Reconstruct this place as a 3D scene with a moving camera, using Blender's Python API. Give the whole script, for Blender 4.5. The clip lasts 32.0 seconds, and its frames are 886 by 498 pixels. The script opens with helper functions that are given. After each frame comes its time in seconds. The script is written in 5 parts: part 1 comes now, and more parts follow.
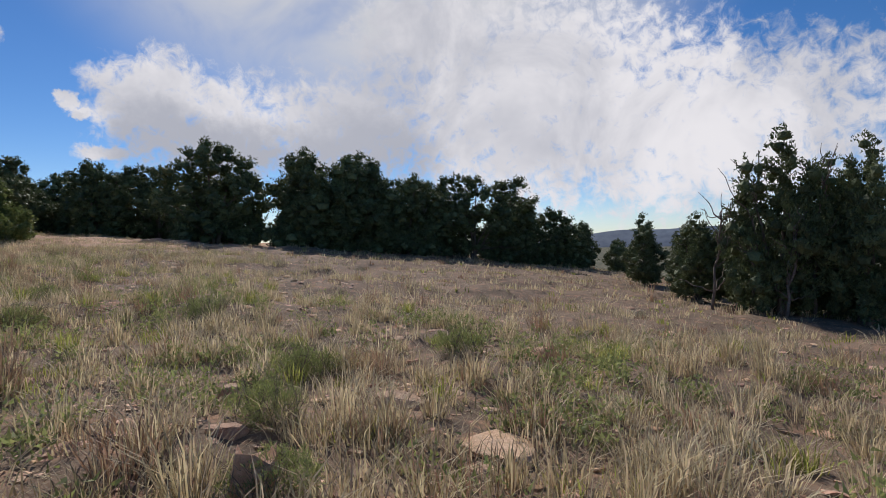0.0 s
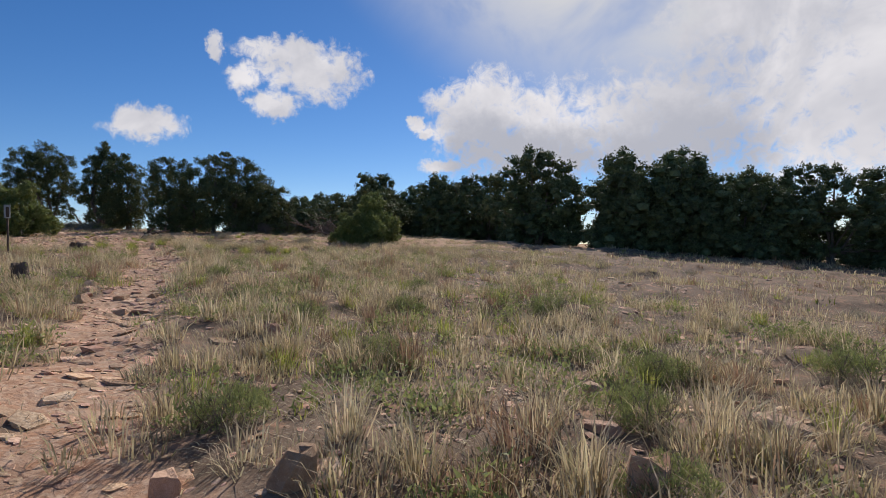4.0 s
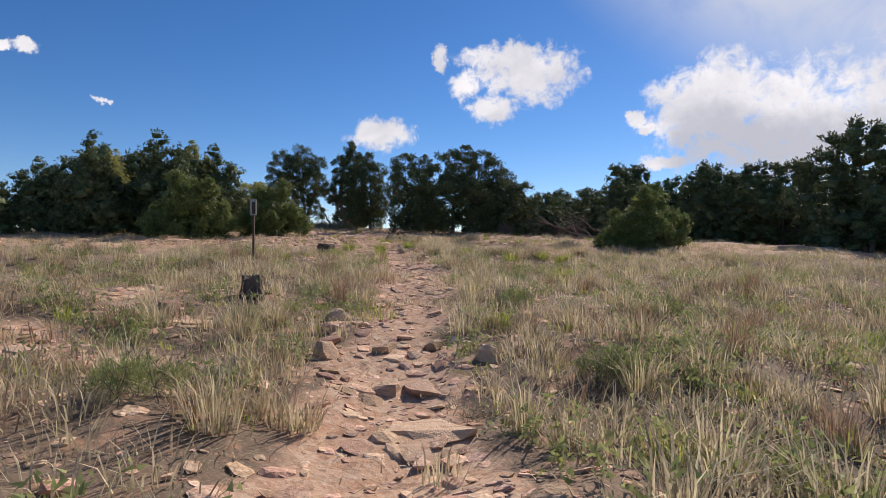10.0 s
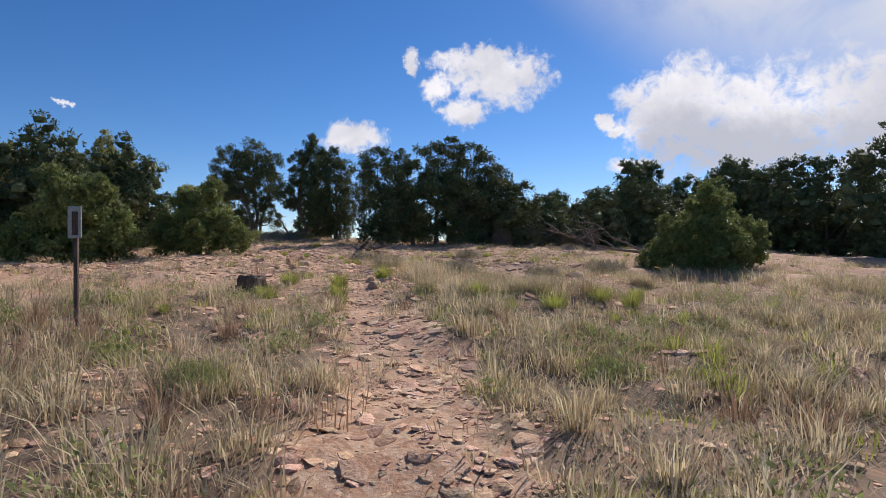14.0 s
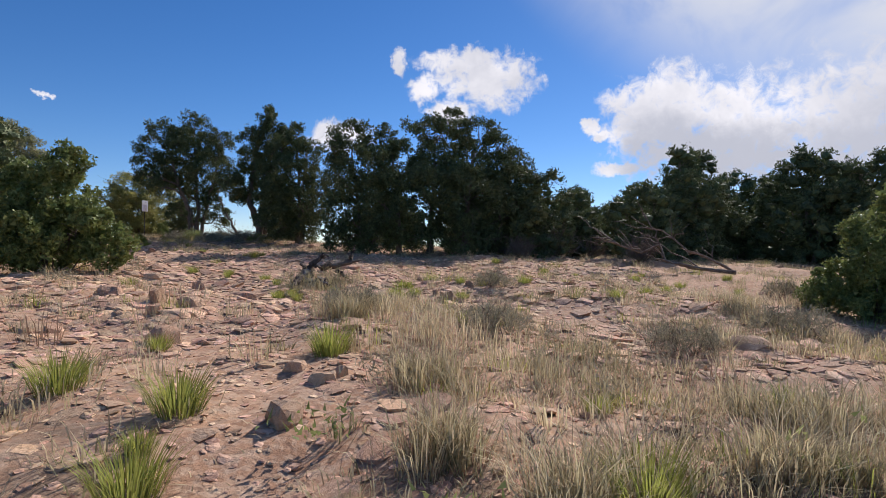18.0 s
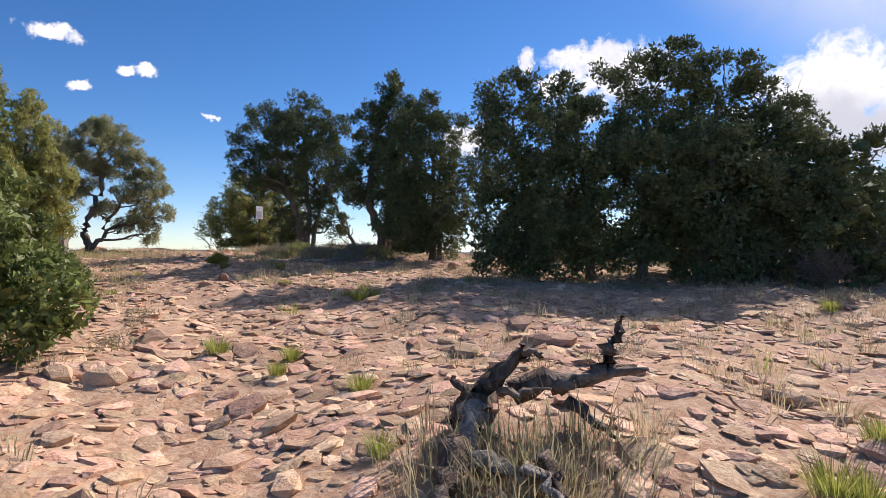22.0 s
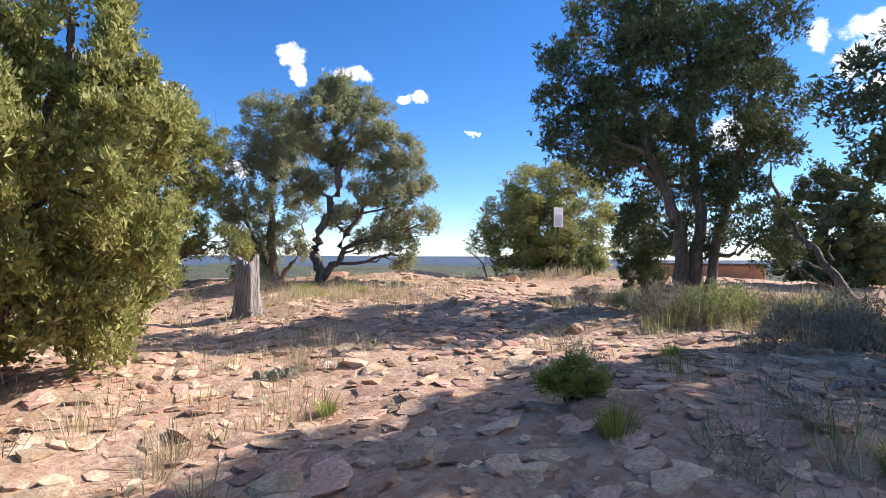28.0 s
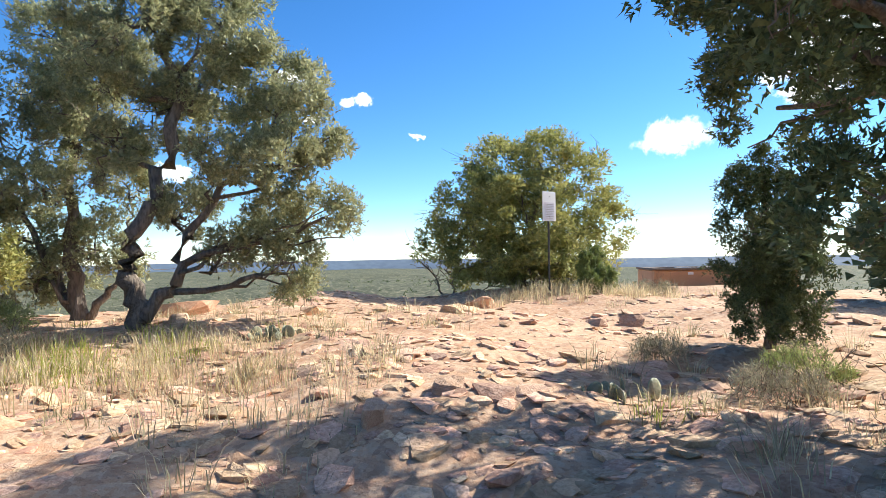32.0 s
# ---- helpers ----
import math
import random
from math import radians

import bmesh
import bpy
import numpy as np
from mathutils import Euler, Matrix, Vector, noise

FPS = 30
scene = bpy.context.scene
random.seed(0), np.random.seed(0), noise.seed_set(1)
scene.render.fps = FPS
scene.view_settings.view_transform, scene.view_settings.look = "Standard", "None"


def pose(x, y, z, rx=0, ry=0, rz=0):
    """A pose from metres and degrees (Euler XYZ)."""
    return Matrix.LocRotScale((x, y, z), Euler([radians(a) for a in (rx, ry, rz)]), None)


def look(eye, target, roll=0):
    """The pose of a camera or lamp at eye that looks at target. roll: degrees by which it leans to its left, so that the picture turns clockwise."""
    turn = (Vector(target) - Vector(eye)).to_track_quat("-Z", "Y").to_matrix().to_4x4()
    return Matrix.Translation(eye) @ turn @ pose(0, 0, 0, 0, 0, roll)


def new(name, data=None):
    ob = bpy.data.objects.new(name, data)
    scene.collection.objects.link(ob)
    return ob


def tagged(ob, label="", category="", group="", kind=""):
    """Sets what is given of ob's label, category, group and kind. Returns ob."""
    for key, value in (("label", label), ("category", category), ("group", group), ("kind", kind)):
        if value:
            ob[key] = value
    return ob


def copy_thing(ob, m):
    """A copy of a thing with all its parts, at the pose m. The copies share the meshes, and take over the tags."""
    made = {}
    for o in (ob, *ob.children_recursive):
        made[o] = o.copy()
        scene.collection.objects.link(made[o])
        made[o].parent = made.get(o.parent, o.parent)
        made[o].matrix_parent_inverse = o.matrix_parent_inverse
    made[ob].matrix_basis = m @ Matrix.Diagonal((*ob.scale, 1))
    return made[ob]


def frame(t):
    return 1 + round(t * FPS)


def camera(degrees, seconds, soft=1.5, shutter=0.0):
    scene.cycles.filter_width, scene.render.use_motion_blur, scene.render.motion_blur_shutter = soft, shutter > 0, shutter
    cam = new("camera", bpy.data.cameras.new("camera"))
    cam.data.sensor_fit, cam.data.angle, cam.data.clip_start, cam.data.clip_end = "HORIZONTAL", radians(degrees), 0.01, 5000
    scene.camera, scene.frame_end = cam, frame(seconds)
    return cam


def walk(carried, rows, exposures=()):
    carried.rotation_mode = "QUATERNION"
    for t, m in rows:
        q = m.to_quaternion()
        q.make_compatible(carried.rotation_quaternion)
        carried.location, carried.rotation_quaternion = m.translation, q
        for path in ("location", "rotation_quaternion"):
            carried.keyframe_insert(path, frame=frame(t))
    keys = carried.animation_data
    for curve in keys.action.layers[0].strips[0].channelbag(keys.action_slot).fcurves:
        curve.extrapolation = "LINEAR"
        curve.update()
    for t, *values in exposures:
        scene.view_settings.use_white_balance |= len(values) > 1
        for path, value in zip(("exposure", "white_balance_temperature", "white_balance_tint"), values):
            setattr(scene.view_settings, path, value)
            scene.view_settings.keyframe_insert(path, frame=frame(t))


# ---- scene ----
cam = camera(76.0, 32.0, 0.75)
PATH = [
    (0, (-0.009, 0.007, 0.001), (1.478, 1.345, -0.022), -1.0),
    (0.5, (-0.004, 0.097, -0.001), (1.412, 1.510, -0.020), -0.7),
    (1, (-0.035, 0.098, 0.017), (1.270, 1.614, 0.002), -0.6),
    (1.5, (-0.027, 0.120, 0.006), (1.175, 1.719, -0.007), -0.6),
    (2, (-0.060, 0.137, 0.010), (1.054, 1.797, -0.004), -0.5),
    (2.5, (-0.098, 0.176, -0.005), (0.868, 1.928, -0.017), -0.4),
    (3, (-0.222, 0.170, 0.010), (0.544, 2.018, 0.000), -0.4),
    (3.5, (-0.311, 0.188, 0.037), (0.336, 2.080, 0.032), -0.6),
    (4, (-0.349, 0.204, 0.019), (0.246, 2.113, 0.016), -0.7),
    (4.5, (-0.212, 0.197, 0.007), (0.334, 2.121, 0.009), -1.2),
    (6.5, (-0.497, 0.334, -0.007), (-0.015, 2.275, -0.006), -0.4),
    (7, (-0.599, 0.634, 0.030), (-0.231, 2.600, 0.030), 0.1),
    (7.5, (-0.809, 1.497, -0.026), (-0.613, 3.487, -0.027), 0.5),
    (8, (-1.011, 2.317, 0.082), (-0.942, 4.316, 0.078), 0.6),
    (8.5, (-1.297, 3.209, 0.181), (-1.326, 5.209, 0.175), 0.6),
    (9, (-1.431, 3.938, 0.139), (-1.512, 5.937, 0.133), 0.5),
    (9.5, (-1.569, 4.717, 0.158), (-1.688, 6.713, 0.155), 0.3),
    (10, (-1.733, 5.463, 0.210), (-1.872, 7.458, 0.211), 0.3),
    (10.5, (-1.896, 6.277, 0.246), (-2.060, 8.270, 0.250), 0.4),
    (11, (-2.086, 6.995, 0.265), (-2.281, 8.985, 0.272), 0.4),
    (11.5, (-2.207, 7.605, 0.322), (-2.403, 9.595, 0.332), 0.1),
    (12, (-2.365, 8.372, 0.399), (-2.524, 10.366, 0.411), -0.2),
    (12.5, (-2.453, 8.972, 0.490), (-2.577, 10.968, 0.503), -0.3),
    (13, (-2.568, 9.751, 0.520), (-2.668, 11.749, 0.535), -0.1),
    (13.5, (-2.566, 10.521, 0.671), (-2.652, 12.519, 0.684), -0.1),
    (14, (-2.528, 11.301, 0.748), (-2.573, 13.301, 0.759), -0.3),
    (14.5, (-2.558, 12.126, 0.813), (-2.542, 14.126, 0.823), -0.7),
    (16.5, (-2.679, 15.379, 1.005), (-2.602, 17.377, 1.015), 0.3),
    (17, (-2.811, 16.383, 1.090), (-2.762, 18.383, 1.097), 0.5),
    (17.5, (-2.993, 17.278, 1.181), (-2.965, 19.278, 1.191), 0.7),
    (18, (-3.093, 18.225, 1.128), (-3.084, 20.225, 1.142), 0.6),
    (18.5, (-3.256, 19.273, 1.165), (-3.290, 21.273, 1.179), 0.5),
    (19, (-3.487, 20.255, 1.189), (-3.606, 22.251, 1.206), 0.5),
    (19.5, (-3.729, 21.150, 1.284), (-3.940, 23.139, 1.305), 0.7),
    (20, (-4.000, 21.970, 1.347), (-4.284, 23.950, 1.376), 0.7),
    (20.5, (-4.243, 22.793, 1.282), (-4.575, 24.765, 1.315), 0.5),
    (21, (-4.509, 23.653, 1.389), (-4.881, 25.618, 1.422), 0.6),
    (21.5, (-4.726, 24.369, 1.549), (-5.130, 26.328, 1.572), 0.3),
    (22, (-4.927, 25.194, 1.606), (-5.369, 27.144, 1.623), 0.1),
    (22.5, (-5.348, 26.096, 1.647), (-5.867, 28.027, 1.667), -0.0),
    (23, (-5.891, 26.892, 1.681), (-6.513, 28.793, 1.703), 0.3),
    (23.5, (-6.455, 27.709, 1.752), (-7.147, 29.586, 1.774), 0.3),
    (24, (-6.766, 28.446, 1.822), (-7.502, 30.306, 1.841), -0.1),
    (24.5, (-7.127, 29.248, 1.876), (-7.898, 31.094, 1.893), -0.4),
    (25, (-7.534, 29.906, 2.002), (-8.360, 31.727, 2.016), -0.3),
    (25.5, (-8.080, 30.562, 2.005), (-8.975, 32.350, 2.024), 0.1),
    (26, (-8.696, 31.141, 2.067), (-9.694, 32.874, 2.089), 0.5),
    (26.5, (-9.250, 31.651, 2.132), (-10.350, 33.321, 2.156), 0.6),
    (28.5, (-12.174, 34.513, 2.232), (-13.423, 36.074, 2.271), 0.5),
    (29, (-12.621, 35.237, 2.197), (-13.886, 36.786, 2.236), 0.5),
    (29.5, (-13.036, 35.858, 2.291), (-14.289, 37.417, 2.331), 0.0),
    (30, (-13.483, 36.496, 2.312), (-14.714, 38.072, 2.354), -0.4),
    (30.5, (-13.932, 36.994, 2.385), (-15.137, 38.589, 2.430), -0.5),
    (31, (-14.286, 37.498, 2.330), (-15.470, 39.108, 2.375), -0.5),
    (31.5, (-14.700, 38.120, 2.373), (-15.844, 39.760, 2.417), -0.8),
    (32, (-15.044, 38.721, 2.448), (-16.122, 40.405, 2.494), -0.8),
]
EXPOSURES = [(0, -0.46, 6400, 15), (4, -0.38, 6500, 15), (7, -0.3, 6500, 15), (9, -0.14, 6550, 16), (17, -0.16, 6350, 16), (20, 0.03, 6450, 17), (24, 0.48, 6650, 15), (26, 0.7, 6500, 13), (28.5, 0.72, 6100, 14), (30.5, 0.98, 6400, 13), (32, 1.0, 6450, 6)]
walk(cam, [(t, look(eye, target, roll)) for t, eye, target, roll in PATH], EXPOSURES)


# ---- light ----
SUN_AZ, SUN_EL = radians(30), radians(37)
sun = new("sun", bpy.data.lights.new("sun", "SUN"))
sun.data.energy, sun.data.angle, sun.data.color = 5.3, radians(0.55), (1.0, 0.95, 0.87)
SUN_WAY = Vector((math.sin(SUN_AZ) * math.cos(SUN_EL), math.cos(SUN_AZ) * math.cos(SUN_EL), math.sin(SUN_EL)))
sun.matrix_world = look(SUN_WAY * 50, (0, 0, 0))

world = bpy.data.worlds.new("sky")
scene.world = world
world.use_nodes = True


class Graph:
    """A short way to write node trees."""

    def __init__(self, tree):
        self.tree = tree
        tree.nodes.clear()

    def node(self, kind, **values):
        n = self.tree.nodes.new(kind)
        for key, value in values.items():
            setattr(n, key, value)
        return n

    def put(self, socket, value):
        if isinstance(value, bpy.types.NodeSocket):
            self.tree.links.new(value, socket)
        else:
            socket.default_value = value

    def math(self, op, a, b=0.0, c=0.0, clamp=False):
        n = self.node("ShaderNodeMath", operation=op, use_clamp=clamp)
        for s, v in zip(n.inputs, (a, b, c)):
            self.put(s, v)
        return n.outputs[0]

    def ramp(self, x, lo, hi, out_lo=0.0, out_hi=1.0):
        n = self.node("ShaderNodeMapRange", interpolation_type="SMOOTHSTEP")
        for s, v in zip(n.inputs, (x, lo, hi, out_lo, out_hi)):
            self.put(s, v)
        return n.outputs[0]

    def noise(self, vector, scale, detail=4.0, rough=0.55, out=0, distortion=0.0):
        n = self.node("ShaderNodeTexNoise")
        if vector is not None:
            self.put(n.inputs["Vector"], vector)
        n.inputs["Scale"].default_value, n.inputs["Detail"].default_value = scale, detail
        n.inputs["Roughness"].default_value = rough
        n.inputs["Distortion"].default_value = distortion
        return n.outputs[out]

    def mix(self, fac, a, b):
        n = self.node("ShaderNodeMix", data_type="RGBA")
        self.put(n.inputs[0], fac)
        self.put(n.inputs[6], a if isinstance(a, bpy.types.NodeSocket) else (*a, 1))
        self.put(n.inputs[7], b if isinstance(b, bpy.types.NodeSocket) else (*b, 1))
        return n.outputs[2]


def build_sky():
    g = Graph(world.node_tree)
    way = g.node("ShaderNodeTexCoord").outputs["Generated"]
    sep = g.node("ShaderNodeSeparateXYZ")
    g.put(sep.inputs[0], way)
    az = g.math("DEGREES", g.math("ARCTAN2", sep.outputs[0], sep.outputs[1]))
    el = g.math("DEGREES", g.math("ARCSINE", sep.outputs[2]))
    rough = g.node("ShaderNodeSeparateColor")
    g.put(rough.inputs[0], g.noise(way, 9.0, 6, 0.6, out=1))
    big = g.node("ShaderNodeSeparateColor")
    g.put(big.inputs[0], g.noise(way, 30.0, 5, 0.65, out=1))
    azn = g.math("ADD", az, g.math("MULTIPLY", g.math("SUBTRACT", rough.outputs[0], 0.5), 7.0))
    eln = g.math("ADD", el, g.math("MULTIPLY", g.math("SUBTRACT", rough.outputs[1], 0.5), 6.0))
    azs = g.math("ADD", az, g.math("MULTIPLY", g.math("SUBTRACT", big.outputs[0], 0.5), 2.6))
    els = g.math("ADD", el, g.math("MULTIPLY", g.math("SUBTRACT", big.outputs[1], 0.5), 2.2))

    def lobes(rows, a, e):
        best = None
        for a0, e0, w, h in rows:
            u = g.math("MULTIPLY", g.math("SUBTRACT", a, a0), 1 / w)
            v = g.math("MULTIPLY", g.math("SUBTRACT", e, e0), 1 / h)
            one = g.math("SUBTRACT", g.math("SUBTRACT", 1.0, g.math("MULTIPLY", u, u)), g.math("MULTIPLY", v, v))
            best = one if best is None else g.math("MAXIMUM", best, one)
        return best

    # azimuth to the right of +y, elevation, half width, half height: degrees
    cumulus = lobes(CUMULUS, azs, els)
    masses = lobes(MASSES, azn, eln)
    body = g.math("MAXIMUM", cumulus, masses)
    curl = g.math("SUBTRACT", g.noise(way, 42.0, 8, 0.62, distortion=0.4), 0.5)
    cover = g.ramp(g.math("ADD", body, g.math("MULTIPLY", curl, 3.2)), -0.45, 0.75)
    # thin bright veil above the sun
    sun_dot = g.node("ShaderNodeVectorMath", operation="DOT_PRODUCT")
    g.put(sun_dot.inputs[0], way)
    sun_dot.inputs[1].default_value = (0.50, 0.52, 0.69)
    near = g.ramp(sun_dot.outputs["Value"], 0.80, 0.95)
    streak = g.ramp(g.noise(way, 4.0, 5, 0.6, distortion=0.6), 0.3, 0.62)
    veil = g.math("MULTIPLY", near, g.math("ADD", 0.5, g.math("MULTIPLY", streak, 0.7)), clamp=True)
    low = g.math("MULTIPLY", g.ramp(el, 5.0, 0.0), g.ramp(g.noise(way, 7.0, 5, 0.6), 0.35, 0.6, 0.03, 0.3))
    veil = g.math("MAXIMUM", veil, low)
    # bodies turn grey under their bright tops
    above = lobes(MASSES[:3], g.math("ADD", azn, -1.2), g.math("ADD", eln, 3.4))
    under = g.math("ADD", above, g.math("ADD", g.math("MULTIPLY", g.math("SUBTRACT", rough.outputs[2], 0.5), 1.3), g.math("MULTIPLY", curl, 0.7)))
    puff = lobes(CUMULUS, g.math("ADD", azs, -0.6), g.math("ADD", els, 1.3))
    grey = g.math("MAXIMUM", g.ramp(under, -0.35, 0.75), g.math("MULTIPLY", g.ramp(g.math("ADD", puff, g.math("MULTIPLY", curl, 1.2)), 0.1, 1.0), 0.35))
    shade = g.mix(grey, (1.0, 1.0, 1.0), (0.52, 0.55, 0.61))
    sky = g.node("ShaderNodeTexSky", sky_type="NISHITA", sun_disc=False, sun_elevation=SUN_EL, sun_rotation=SUN_AZ, altitude=2000.0, air_density=1.0, dust_density=0.3, ozone_density=3.0)
    blue = g.node("ShaderNodeBackground")
    deep = g.node("ShaderNodeHueSaturation")
    deep.inputs["Saturation"].default_value = 1.27
    deep.inputs["Hue"].default_value = 0.504
    g.put(deep.inputs["Color"], sky.outputs[0])
    g.put(blue.inputs[0], deep.outputs[0])
    blue.inputs[1].default_value = SKY_STRENGTH
    cloud = g.node("ShaderNodeBackground")
    soft = g.ramp(g.noise(way, 5.0, 5, 0.6, distortion=0.5), 0.3, 0.7)
    g.put(cloud.inputs[0], g.mix(g.math("MULTIPLY", soft, 0.8), shade, (0.55, 0.58, 0.64)))
    cloud.inputs[1].default_value = 1.1
    haze = g.node("ShaderNodeBackground")
    haze.inputs[0].default_value, haze.inputs[1].default_value = (0.93, 0.97, 1.0, 1), 0.86
    m1 = g.node("ShaderNodeMixShader")
    g.put(m1.inputs[0], veil), g.put(m1.inputs[1], blue.outputs[0]), g.put(m1.inputs[2], haze.outputs[0])
    m2 = g.node("ShaderNodeMixShader")
    g.put(m2.inputs[0], cover), g.put(m2.inputs[1], m1.outputs[0]), g.put(m2.inputs[2], cloud.outputs[0])
    out = g.node("ShaderNodeOutputWorld")
    g.put(out.inputs[0], m2.outputs[0])


SKY_STRENGTH = 0.12
CUMULUS = [
    (-10.3, 11.3, 3.20, 1.50), (4.4, 16.9, 5.20, 2.60), (2, 18.6, 4.60, 1.40), (0.7, 13.8, 2.40, 1.40), (-4.2, 18.6, 0.80, 1.20), (-1.8, 16.2, 1.60, 1.30), (-40.6, 16, 1.01, 0.50), (-53.1, 19.2, 1.37, 0.94), (-52.6, 17.6, 0.72, 0.86), (-47.6, 17.8, 1.80, 0.65), (-45.6, 13.9, 0.94, 0.43), (-42.2, 15.9, 0.72, 0.43), (-64.2, 15, 1.44, 0.50), (-77.5, 17, 1.87, 1.01), (-73.7, 14, 1.87, 0.50), (14.7, 12.4, 0.8, 0.7), (15.6, 11.4, 0.8, 0.5), (17.4, 8.2, 2.4, 0.7), (-35, 12.5, 0.70, 0.30), (-58, 8.5, 1.80, 0.86),
]
# the last mass is an unseen cloud behind the view, added for white fill light
MASSES = [(21.5, 12.6, 5.0, 4.6), (27.0, 11.0, 9.0, 5.0), (39.0, 11.5, 9.0, 5.5), (58.0, 13.0, 17.0, 10.5), (72.0, 10.0, 16.0, 8.0), (48.0, 20.0, 9.0, 4.0), (-120.0, 16.0, 13.0, 5.0)]
build_sky()


# ---- materials ----
def material(name, colours, scale=6.0, rough=0.85, bump=0.4, fine=60.0, metal=0.0, random_tint=0.0, stretch=(1, 1, 1), glow=0.0, island=0.0):
    """Two scales of noise between three colours, with fine relief."""
    m = bpy.data.materials.new(name)
    m.use_nodes = True
    g = Graph(m.node_tree)
    place = g.node("ShaderNodeMapping")
    g.put(place.inputs[0], g.node("ShaderNodeTexCoord").outputs["Object"])
    place.inputs["Scale"].default_value = stretch
    where = place.outputs[0]
    wide = g.ramp(g.noise(where, scale, 5, 0.6), 0.35, 0.65)
    small = g.ramp(g.noise(where, fine, 4, 0.6), 0.35, 0.68)
    colour = g.mix(g.math("MULTIPLY", small, 0.65), g.mix(wide, colours[0], colours[1]), colours[2])
    if random_tint or island:
        seed = g.node("ShaderNodeObjectInfo").outputs["Random"] if random_tint else g.node("ShaderNodeNewGeometry").outputs["Random Per Island"]
        amount = random_tint or island
        hsv = g.node("ShaderNodeHueSaturation")
        g.put(hsv.inputs["Hue"], g.ramp(seed, 0, 1, 0.5 - 0.02 * amount, 0.5 + 0.02 * amount))
        g.put(hsv.inputs["Value"], g.ramp(g.math("FRACT", g.math("MULTIPLY", seed, 7.31)), 0, 1, 1 - 0.45 * amount, 1 + 0.45 * amount))
        g.put(hsv.inputs["Color"], colour)
        colour = hsv.outputs[0]
    b = g.node("ShaderNodeBsdfPrincipled")
    g.put(b.inputs["Base Color"], colour)
    g.put(b.inputs["Roughness"], g.ramp(small, 0, 1, rough - 0.08, min(1.0, rough + 0.08)))
    b.inputs["Metallic"].default_value = metal
    b.inputs["Specular IOR Level"].default_value = 0.3
    if bump:
        n = g.node("ShaderNodeBump")
        n.inputs["Strength"].default_value, n.inputs["Distance"].default_value = bump, 0.02
        g.put(n.inputs["Height"], g.math("ADD", wide, g.math("MULTIPLY", small, 0.5)))
        g.put(b.inputs["Normal"], n.outputs[0])
    out = g.node("ShaderNodeOutputMaterial")
    if glow:
        t = g.node("ShaderNodeBsdfTranslucent")
        g.put(t.inputs[0], colour)
        mx = g.node("ShaderNodeMixShader")
        mx.inputs[0].default_value = glow
        g.put(mx.inputs[1], b.outputs[0]), g.put(mx.inputs[2], t.outputs[0])
        g.put(out.inputs[0], mx.outputs[0])
    else:
        g.put(out.inputs[0], b.outputs[0])
    return m


